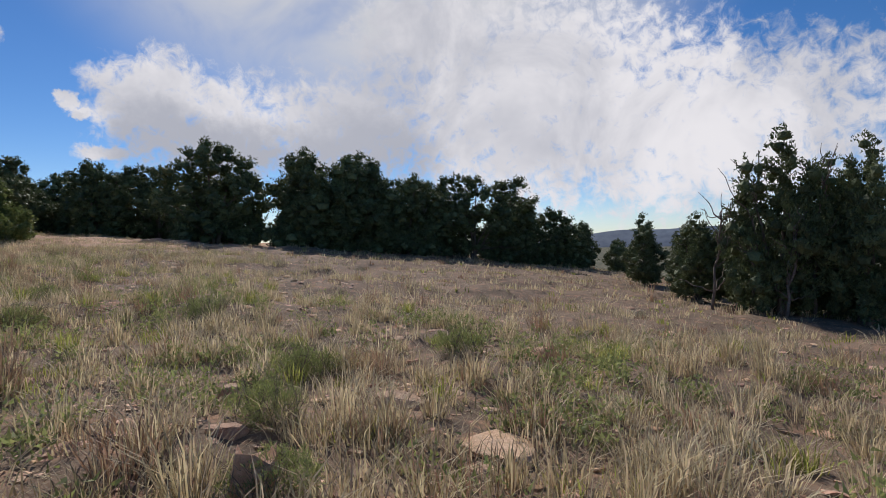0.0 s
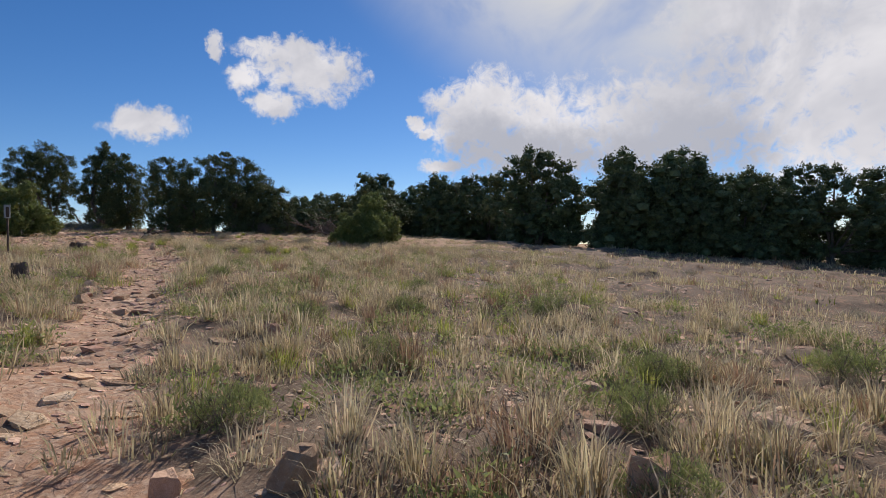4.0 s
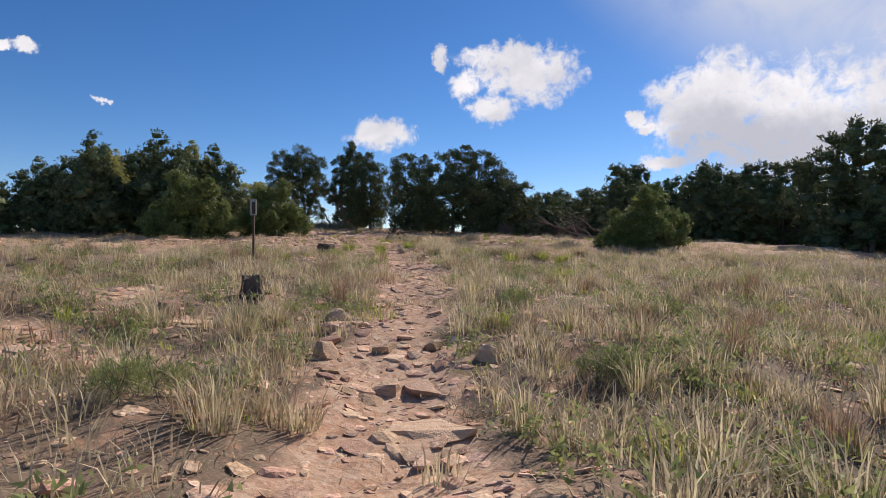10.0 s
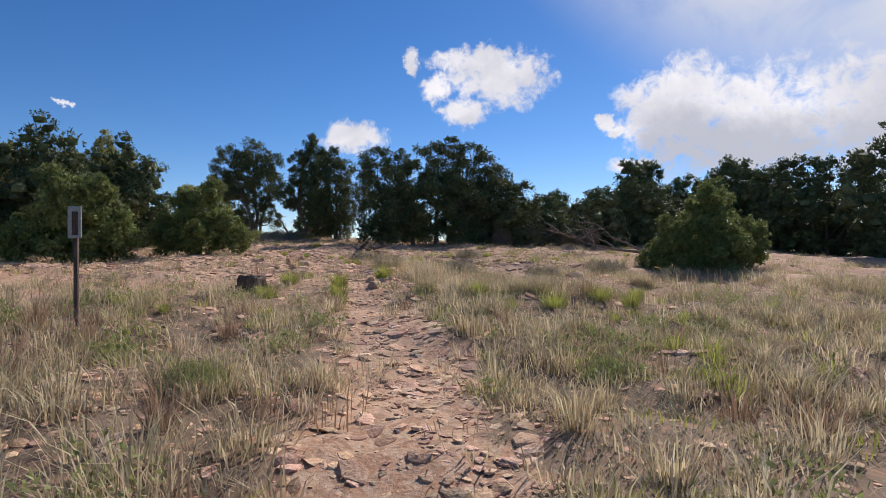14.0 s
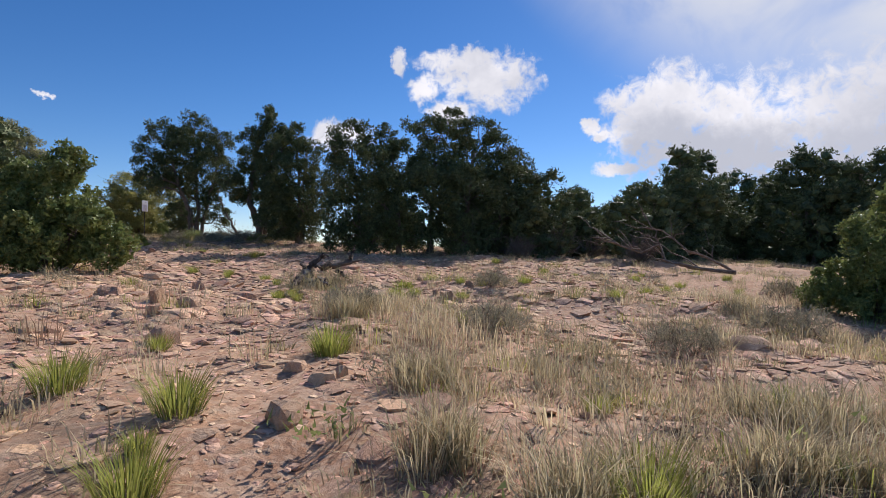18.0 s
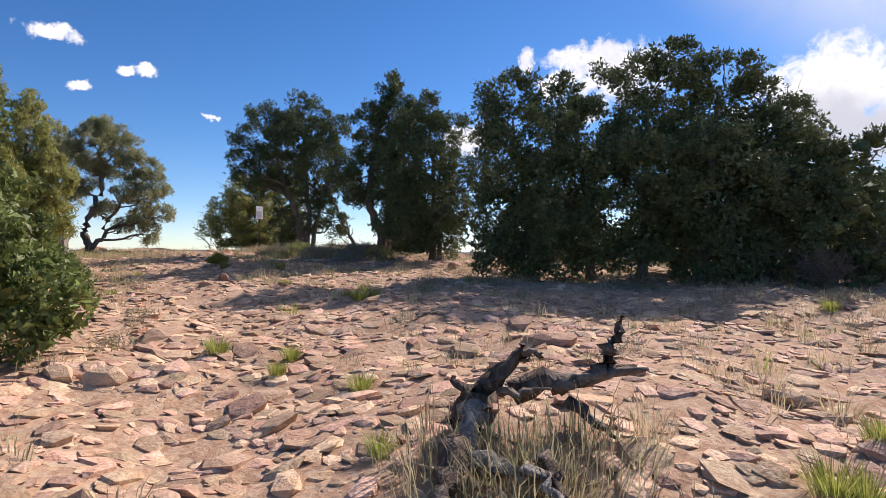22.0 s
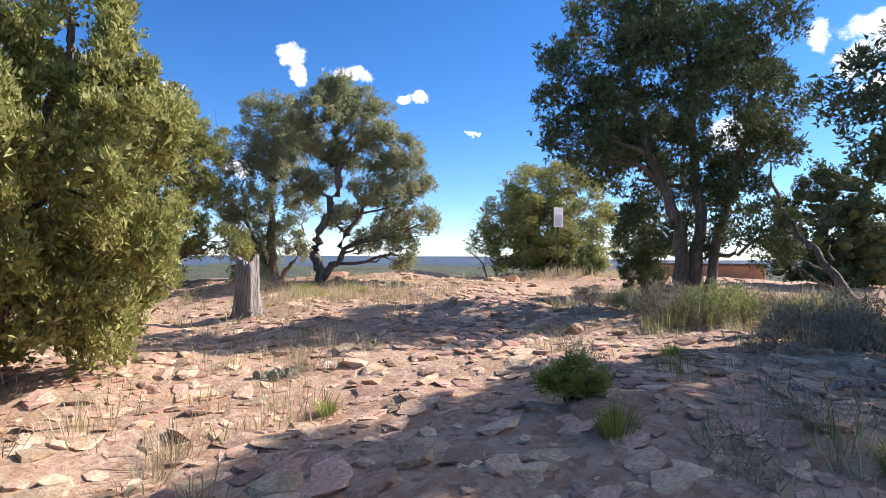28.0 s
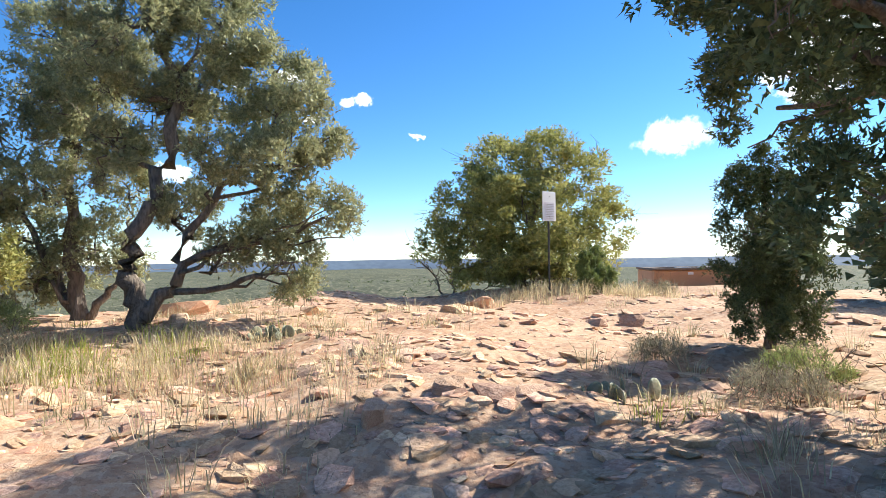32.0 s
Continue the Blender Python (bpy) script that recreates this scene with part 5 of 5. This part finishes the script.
# ---- grass ----
def grass(x, y, tall, wide, count, lean, r, thin=0.004, base=0.06):
    """Tussocks of bent two-piece blades."""
    n = len(x) * count
    cx, cy = np.repeat(x, count), np.repeat(y, count)
    a, q = r.uniform(0, 6.283, n), np.sqrt(r.uniform(0, 1, n))
    spread = np.repeat(wide, count)
    px, py = cx + np.cos(a) * q * base * (1 + spread * 4), cy + np.sin(a) * q * base * (1 + spread * 4)
    pz = height(px, py) - 0.02
    h = np.repeat(tall, count) * r.uniform(0.45, 1.15, n)
    out = lean * r.uniform(0.1, 1.0, n) * h * (0.35 + 0.65 * q)
    b = a + r.normal(0, 0.5, n)
    dx, dy = np.cos(b) * out, np.sin(b) * out
    w = thin * r.uniform(0.7, 1.4, n)
    sx, sy = -np.sin(b) * w, np.cos(b) * w
    t = r.uniform(-0.6, 0.6, n)
    sx, sy = sx * np.cos(t) - sy * np.sin(t), sx * np.sin(t) + sy * np.cos(t)
    foot = np.stack([px, py, pz], 1)
    side = np.stack([sx, sy, np.zeros(n)], 1)
    mid = foot + np.stack([dx * 0.35, dy * 0.35, h * 0.62], 1)
    tip = foot + np.stack([dx, dy, h * r.uniform(0.8, 1.0, n)], 1)
    verts = np.stack([foot - side, foot + side, mid + side * 0.8, mid - side * 0.8, tip], 1).reshape(-1, 3)
    i = np.arange(n)[:, None] * 5
    return verts, [i + [0, 1, 2, 3], i + [3, 2, 4]]


def scatter(n, box_, keep, r):
    x, y = r.uniform(box_[0], box_[1], n), r.uniform(box_[2], box_[3], n)
    k = r.uniform(0, 1, n) < keep(x, y)
    return x[k], y[k]


def meadow(x, y):
    """How thickly grass grows: thick in the meadow, sparse on the trail and the upper slope."""
    grow = 1 - 0.97 * bareness(x, y)
    for a, b, size, _ in MEADOW_ROCKS:
        grow = grow * smooth(0.5, 1.1, np.hypot(x - a, y - b) / (size + 0.08))
    return grow * (0.6 + 0.5 * waves(x, y, 1.3, 12)).clip(0.25, 1)


def upper(x, y):
    return 0.13 * bareness(x, y) * (trail_distance(x, y) > 0.8) * (y > 18) + 0.95 * smooth(-0.3, 0.5, waves(x, y, 2.6, 15)) * (y > 15) * (1 - smooth(24, 31, y)) * (x > -5) * (trail_distance(x, y) > 0.9)


def view_band(near, far):
    def keep(x, y):
        d = trail_distance(x, y)
        return ((d >= near) & (d < far)) * 1.0
    return keep


def stuff(name, pieces, mat, label):
    v, f = join(pieces)
    return tagged(hang(name, mesh_of(name, v, f, mat)), label, "grass", kind="stuff")


def build_grass():
    r = np.random.RandomState(101)
    near, mid, far = view_band(0, 6), view_band(6, 14), view_band(14, 50)
    kinds = {"dry": [], "grey": [], "green": [], "russet": []}
    share = {"dry": (0.50, 0.25, 1.4), "grey": (0.34, 0.14, 1.8), "green": (0.07, 0.18, 1.4), "russet": (0.06, 0.30, 0.9)}
    for kind, (part_, tall, lean) in share.items():
        for band, per, count, thin, limit in ((near, 20.0, 36, 0.0046, (-10, 10, -3, 28)), (mid, 8.0, 22, 0.0055, (-18, 18, -4, 32)), (far, 4.2, 11, 0.012, (-26, 46, -6, 46))):
            area = (limit[1] - limit[0]) * (limit[3] - limit[2])
            x, y = scatter(int(area * per * part_), limit, lambda a, b: band(a, b) * meadow(a, b), r)
            size = r.uniform(0.55, 1.2, len(x)) * (1 + 0.25 * waves(x, y, 6, 19))
            kinds[kind].append(grass(x, y, tall * size, r.uniform(0.2, 1.0, len(x)), count, lean, r, thin))
    # tall tussocks that stand out of the meadow
    for kind, per, tall in (("dry", 1.7, 0.38), ("russet", 0.2, 0.42), ("green", 0.35, 0.26)):
        x, y = scatter(int(26 * 27 * per), (-12, 14, -2, 25), lambda a, b: view_band(0, 10)(a, b) * (1 - bareness(a, b)) ** 2, r)
        kinds[kind].append(grass(x, y, tall * r.uniform(0.6, 1.15, len(x)), r.uniform(0.1, 0.5, len(x)), 80, 1.2, r, 0.0042))
    # fallen straw
    x, y = scatter(9000, (-9, 10, -2, 22), lambda a, b: view_band(0, 7)(a, b) * (1 - 0.8 * bareness(a, b)), r)
    kinds["dry"].append(grass(x, y, np.full(len(x), 0.05), np.ones(len(x)), 5, 5.0, r, 0.004))
    # sparse tussocks of the stony slope
    for kind, n, tall, lean in (("dry", 1700, 0.26, 1.1), ("grey", 3600, 0.2, 1.3), ("green", 500, 0.2, 1.1)):
        x, y = scatter(n * 4, (-24, 12, 16, 46), upper, r)
        kinds[kind].append(grass(x, y, tall * r.uniform(0.5, 1.3, len(x)), r.uniform(0.2, 0.8, len(x)), 34, lean * 1.3, r, 0.003))
    # thicker grass under the junipers by the trail and at the brow
    for cx, cy, w, n, kind, tall in ((-20.73, 41.61, 1.2, 45, "dry", 0.28), (-21.17, 41.90, 1.0, 25, "green", 0.26), (-18.70, 41.47, 1.0, 26, "dry", 0.24), (-13.49, 41.61, 0.6, 34, "grey", 0.36), (-13.19, 41.18, 0.5, 8, "green", 0.3), (-12.90, 42.48, 1.2, 26, "grey", 0.28), (-11.02, 40.89, 1.5, 50, "grey", 0.28), (-12.47, 42.77, 1.3, 30, "dry", 0.34), (-19.72, 49.73, 1.4, 60, "dry", 0.30), (-18.27, 50.46, 1.2, 40, "dry", 0.32), (-5.22, 27.98, 0.4, 22, "grey", 0.34), (-3.77, 25.52, 0.6, 26, "dry", 0.36), (-3.04, 24.07, 0.7, 26, "dry", 0.36), (-2.17, 23.05, 0.7, 20, "grey", 0.3), (0.29, 25.23, 0.9, 20, "grey", 0.3), (-4.21, 26.10, 0.4, 6, "grey", 0.3)):
        x, y = cx + r.normal(0, w * 0.6, n), cy + r.normal(0, w * 0.6, n)
        kinds[kind].append(grass(x, y, tall * r.uniform(0.6, 1.3, n), r.uniform(0.3, 1.0, n), 34, 0.9, r, 0.0032))
    # bunches that stand apart on the stony slope
    for x, y in BUNCHES:
        n = 6
        kinds["grey"].append(grass(x + r.normal(0, 0.12, n), y + r.normal(0, 0.12, n), 0.34 * r.uniform(0.6, 1.1, n), r.uniform(0.1, 0.4, n), 60, 1.3, r, 0.003))
        kinds["dry"].append(grass(x + r.normal(0, 0.12, n), y + r.normal(0, 0.12, n), 0.4 * r.uniform(0.6, 1.1, n), r.uniform(0.1, 0.4, n), 50, 1.2, r, 0.003))
    stuff("dry_grass", kinds["dry"], DRY, "dry straw-coloured bunch grass covering the meadow")
    stuff("grey_grass", kinds["grey"], GREY_GRASS, "grey-green low grass among stones")
    stuff("green_grass", kinds["green"], GREEN_GRASS, "fresh green grass in scattered tussocks")
    stuff("russet_grass", kinds["russet"], RUSSET, "reddish brown seed stalks in the meadow")
    # low leafy plants
    x, y = scatter(6500, (-12, 14, -2, 22), lambda a, b: view_band(0, 9)(a, b) * (1 - bareness(a, b)) ** 2 * smooth(-0.3, 0.9, waves(a, b, 2.6, 23)), r)
    p = np.repeat(np.stack([x, y, height(x, y)], 1), 18, axis=0)
    p[:, :2] += r.normal(0, 0.10, (len(p), 2))
    p[:, 2] += np.abs(r.normal(0, 0.10, len(p)))
    v = blades(p, np.tile([[0, 0, 0.9]], (len(p), 1)), 0.055, 0.012, 4, 0.8, r)
    stuff("low_forbs", [v], FORB, "low leafy green plants between the grasses")
    x, y = scatter(2200, (-18, 14, 2, 42), lambda a, b: 0.28 * (trail_distance(a, b) > 0.7) * smooth(-0.2, 0.7, waves(a, b, 3, 29)), r)
    p = np.repeat(np.stack([x, y, height(x, y)], 1), 22, axis=0)
    p[:, :2] += r.normal(0, 0.09, (len(p), 2))
    p[:, 2] += np.abs(r.normal(0, 0.06, len(p)))
    stuff("grey_scrub", [blades(p, np.tile([[0, 0, 0.7]], (len(p), 1)), 0.085, 0.005, 8, 0.8, r)], SAGE, "grey twiggy dwarf scrub on stony soil")


BUNCHES = [(-2.5, 20.6), (-1.32, 20.98), (-2.02, 19.27), (-3.22, 22.46), (1.3, 22.93), (-4.16, 24.93), (-0.81, 21.73), (-3.09, 21.19), (-0.16, 21.72), (1.23, 26.39)]
build_grass()


def build_tuft(seed):
    """A bright green tussock standing alone on bare stony soil."""
    r = np.random.RandomState(seed)
    n = 300
    a, q = r.uniform(0, 6.283, n), np.sqrt(r.uniform(0, 1, n))
    foot = np.stack([np.cos(a) * q * 0.09, np.sin(a) * q * 0.09, np.full(n, -0.02)], 1)
    h = r.uniform(0.08, 0.20, n)
    out = q * h * 0.75
    side = np.stack([-np.sin(a), np.cos(a), np.zeros(n)], 1) * 0.0019
    mid = foot + np.stack([np.cos(a) * out * 0.4, np.sin(a) * out * 0.4, h * 0.6], 1)
    tip = foot + np.stack([np.cos(a) * out, np.sin(a) * out, h], 1)
    v = np.stack([foot - side, foot + side, mid + side, mid - side, tip], 1).reshape(-1, 3)
    i = np.arange(n)[:, None] * 5
    return tagged(hang("grass_tuft", mesh_of("grass_tuft", v, [i + [0, 1, 2, 3], i + [3, 2, 4]], GREEN_GRASS)), "bright green grass tuft on bare stony soil", "grass tuft", "green tufts on the slope")


tufts = [build_tuft(s) for s in (81, 82, 83)]
TUFTS = [-7.32, 29.51, -8.21, 29.99, -6.52, 29.37, -5.91, 28.06, -8.17, 27.5, -5.48, 26.61, -5.19, 26.54, -3.76, 28.12, -3.27, 28.72, -2.72, 28.45, -1.88, 30.63, -0.47, 32.55, -2.01, 29.22, -3.82, 27.44, -3.8, 27.24, -3.49, 27.3, -3.99, 26.96, -3.72, 27.04, -2.74, 27.26, -2.33, 28.34, -4.82, 27.57, -1.58, 33.68, -4.17, 23.49, -5.33, 26.82, -0.33, 27.05, -2.01, 22.05, -2.8, 24.97, -1.6, 28.32, -3.65, 28.08, -7.49, 30.08, -5.84, 22.57, -5.76, 23.65, -9.81, 34.27, -8.63, 34.94, -12.72, 36.85, -7.74, 32.99, -8.17, 33.08, -13.71, 33.39, -13.1, 33.39, -12.64, 33.45, -13.94, 35.0, -7.84, 32.7, 0.29, 27.55, 0.87, 20.73, 2.17, 19.86]
TUFTS += [-4.38, 20.45, -4.64, 21.17, -1.74, 19.72, -0.29, 19.43, 2.75, 20.88, 3.77, 22.04, -11.46, 37.12, -13.05, 39.0, -14.79, 36.54, 1.45, 29.58, 2.32, 28.42, -6.38, 18.7, 1.16, 30.6, 2.03, 30.3, 2.75, 29.29, 0.14, 31.75, 3.33, 30.89, 1.74, 31.9]
LUSH = [(-4.51, 20.84), (-2.18, 20.67), (-0.16, 20.7), (-1.01, 20.09), (0.29, 20.5), (-5.63, 20.51), (-5.73, 22.18), (-4.08, 23.39), (0.62, 21.28), (-4.7, 21.74)]
for k, (x, y) in enumerate(LUSH):
    again(tufts[k % 3], x, y, k * 40, 1.5 + 0.1 * (k % 4))
for k, (x, y) in enumerate(zip(TUFTS[::2], TUFTS[1::2])):
    size = 0.7 + 0.5 * ((k * 37) % 10) / 10
    if k < 3:
        stand(tufts[k], x, y, k * 50, size)
    else:
        again(tufts[k % 3], x, y, k * 50, size)


# ---- far woods and hills ----
def build_far():
    r = np.random.RandomState(151)
    n = 5200
    a, q = r.uniform(0, 6.283, n), 62 + 1600 * r.uniform(0, 1, n) ** 1.7
    x, y = 6 + np.cos(a) * q, 26 + np.sin(a) * q
    z = height(x, y)
    s = r.uniform(1.1, 2.3, n)
    pts, ways = [], []
    for k in range(6):
        d = r.normal(0, 1, (n, 3))
        d[:, 2] = np.abs(d[:, 2])
        d /= np.linalg.norm(d, axis=1)[:, None]
        pts.append(np.stack([x, y, z + s * 0.8], 1) + d * s[:, None] * 0.8)
        ways.append(d)
    v, f = blades(np.concatenate(pts), np.concatenate(ways), 1.8, 0.7, 2, 0.6, r)
    return tagged(hang("far_woods", mesh_of("far_woods", v, f, JUNIPER)), "dark scattered junipers on the plain far below", "woods", kind="stuff")


build_far()


def build_hills(name, radius, lo, hi, top, seed):
    a = np.radians(np.linspace(lo, hi, 90))
    t = np.linspace(0, 1, 90)
    ridge = top * np.sin(np.pi * t) ** 0.6 * (0.75 + 0.25 * np.sin(t * 9 + seed) + 0.12 * np.sin(t * 23 + 2 * seed))
    front = np.stack([np.sin(a) * radius, np.cos(a) * radius, np.full(90, -60.0)], 1)
    crest = np.stack([np.sin(a) * (radius + 250), np.cos(a) * (radius + 250), ridge], 1)
    back = np.stack([np.sin(a) * (radius + 500), np.cos(a) * (radius + 500), np.full(90, -60.0)], 1)
    i = np.arange(89)
    quads = np.concatenate([np.stack([i, i + 1, i + 91, i + 90], -1), np.stack([i + 90, i + 91, i + 181, i + 180], -1)])
    return tagged(hang(name, mesh_of(name, np.concatenate([front, crest, back]), quads, HAZE_BLUE, True)), "hazy blue hills on the horizon", "hills", kind="structure")


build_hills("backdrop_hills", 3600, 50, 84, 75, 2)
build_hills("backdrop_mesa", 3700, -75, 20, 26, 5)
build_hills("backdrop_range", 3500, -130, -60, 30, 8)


# ---- stones ----
def stone_shape(r, flat, fine=0):
    """A broken angular stone: a ball cut by random planes and laid flat."""
    bm = bmesh.new()
    bmesh.ops.create_icosphere(bm, subdivisions=1 + fine, radius=1.0)
    v = np.array([w.co[:] for w in bm.verts])
    f = np.array([[w.index for w in t.verts] for t in bm.faces])
    bm.free()
    for _ in range(9 + 6 * fine):
        n = r.normal(0, 1, 3)
        n /= np.linalg.norm(n)
        over = np.maximum(0, v @ n - r.uniform(0.45, 0.8))
        v = v - over[:, None] * n
    v[:, 2] = np.minimum(v[:, 2], 0.5)
    v = v + r.normal(0, 0.035, v.shape)
    v = v / np.abs(v[:, :2]).max() * [1, r.uniform(0.6, 1.0), 1]
    v[:, 2] = v[:, 2] / v[:, 2].max() * flat
    v[:, 2] = np.maximum(v[:, 2], -0.35 * flat)
    return v, [np.zeros((0, 4), int), f]


def stone_field():
    r = np.random.RandomState(201)
    shapes = [stone_shape(r, r.uniform(0.16, 0.26 + 0.3 * (k % 4 == 0)), 1) for k in range(16)]

    def want(x, y):
        b = bareness(x, y)
        return np.clip(0.32 + 0.68 * b, 0, 1) * (0.55 + 0.45 * smooth(-0.6, 0.6, waves(x, y, 2.5, 33))) * (1 - 0.5 * smooth(30, 35, y))

    def beside(x, y):
        d = trail_distance(x, y)
        return (0.25 + 0.75 * np.exp(-((d - 0.45) / 0.35) ** 2)) * np.exp(-(d / 1.6) ** 2) * smooth(-0.5, 0.5, waves(x, y, 1.3, 37))

    # loose chips, joined
    chips = []
    for k in range(16):
        v, f = stone_shape(r, r.uniform(0.12, 0.36))
        up = f[1][v[f[1]][:, :, 2].mean(1) > -0.3 * np.abs(v[:, 2].min())]
        chips.append((v, [np.zeros((0, 4), int), up]))
    pieces = []
    for n, limit, lo, hi, likely in ((5200, (-6.5, 2.5, 1, 19), 0.03, 0.15, beside), (22000, (-7, 5, 13, 27), 0.012, 0.05, want), (24000, (-8, 4, 1, 26), 0.010, 0.06, want), (54000, (-20, 2, 23, 44), 0.012, 0.12, want), (10500, (-20, 2, 24, 44), 0.05, 0.19, want), (15000, (-27, -9, 34, 54), 0.02, 0.16, want), (2500, (-28, 16, 0, 56), 0.05, 0.15, want), (15000, (-8, 10, 0, 22), 0.02, 0.11, want)):
        x, y = scatter(n, limit, likely, r)
        s = lo + (hi - lo) * r.uniform(0, 1, len(x)) ** 2.0
        z = surface(x, y) - 0.03 * s
        rise_x, rise_y = slopes(x, y)
        turn, tx, ty = r.uniform(0, 6.283, len(x)), rise_x + r.normal(0, 0.09, len(x)), rise_y + r.normal(0, 0.09, len(x))
        kind = r.randint(0, 16, len(x))
        for k, (v, f) in enumerate(chips):
            m = np.where(kind == k)[0]
            if len(m) == 0:
                continue
            c, sn = np.cos(turn[m])[:, None], np.sin(turn[m])[:, None]
            vx = (v[None, :, 0] * c - v[None, :, 1] * sn) * s[m][:, None]
            vy = (v[None, :, 0] * sn + v[None, :, 1] * c) * s[m][:, None]
            vz = v[None, :, 2] * s[m][:, None] + vx * tx[m][:, None] + vy * ty[m][:, None]
            allv = np.stack([vx + x[m][:, None], vy + y[m][:, None], vz + z[m][:, None]], -1).reshape(-1, 3)
            off = (np.arange(len(m)) * len(v))[:, None, None]
            pieces.append((allv, [(f[0][None] + off).reshape(-1, 4), (f[1][None] + off).reshape(-1, 3)]))
    v, f = join(pieces)
    tagged(hang("stone_chips", mesh_of("stone_chips", v, f, STONE_STUFF)), "loose reddish sandstone chips over the soil", "stones", kind="stuff")
    # larger slabs, one by one
    meshes = [mesh_of("stone", v, f, STONE) for v, f in shapes] + [mesh_of("stone", v, f, STONE_PALE) for v, f in shapes[:6]]
    count = 0
    while count < 300:
        t = r.uniform(0, 1)
        k = min(int(t ** 0.8 * (len(TRAIL) - 1)), len(TRAIL) - 2)
        u = r.uniform(0, 1)
        x = TRAIL[k][0] * (1 - u) + TRAIL[k + 1][0] * u + r.normal(0, 1.1 if k < 5 else 2.4)
        y = TRAIL[k][1] * (1 - u) + TRAIL[k + 1][1] * u + r.normal(0, 1.5)
        if r.uniform() > 0.15 + bareness(x, y) or y < 1.5 or (y < 19 and r.uniform() < 0.6):
            continue
        s = r.uniform(0.07, 0.19) * (1.5 if r.uniform() < 0.15 else 1)
        rise_x, rise_y = slopes(x, y)
        m = Matrix.Translation((x, y, float(surface(x, y)) - 0.004)) @ Euler((float(rise_y) + r.normal(0, 0.1), -float(rise_x) + r.normal(0, 0.1), 0)).to_matrix().to_4x4() @ Matrix.Rotation(r.uniform(0, 6.283), 4, 'Z') @ Matrix.Diagonal((s, s, s * r.uniform(0.4, 0.65), 1))
        hang("stone", meshes[r.randint(len(meshes))], ground, "", m)
        count += 1


stone_field()
for k, (x, y, size, tall) in enumerate(ROCKS):
    pale = k % 2 if tall > 0.12 else 1
    tilt = 14 if tall > 0.2 else 5
    v, f = stone_shape(np.random.RandomState(400 + k), 1.0, 1)
    rock = hang("rock", mesh_of("rock", v, f, STONE_PALE if pale else STONE))
    tagged(rock, "pale flat sandstone slab set in the soil" if pale else "angular reddish sandstone rock on the ground", "rock", "rocks beside the trail")
    rock.matrix_basis = Matrix.Translation((x, y, float(height(x, y) - worn(x, y)) - 0.02)) @ Euler((radians(tilt), radians(tilt * 0.6), k * 0.8)).to_matrix().to_4x4() @ Matrix.Diagonal((size, size, tall, 1))
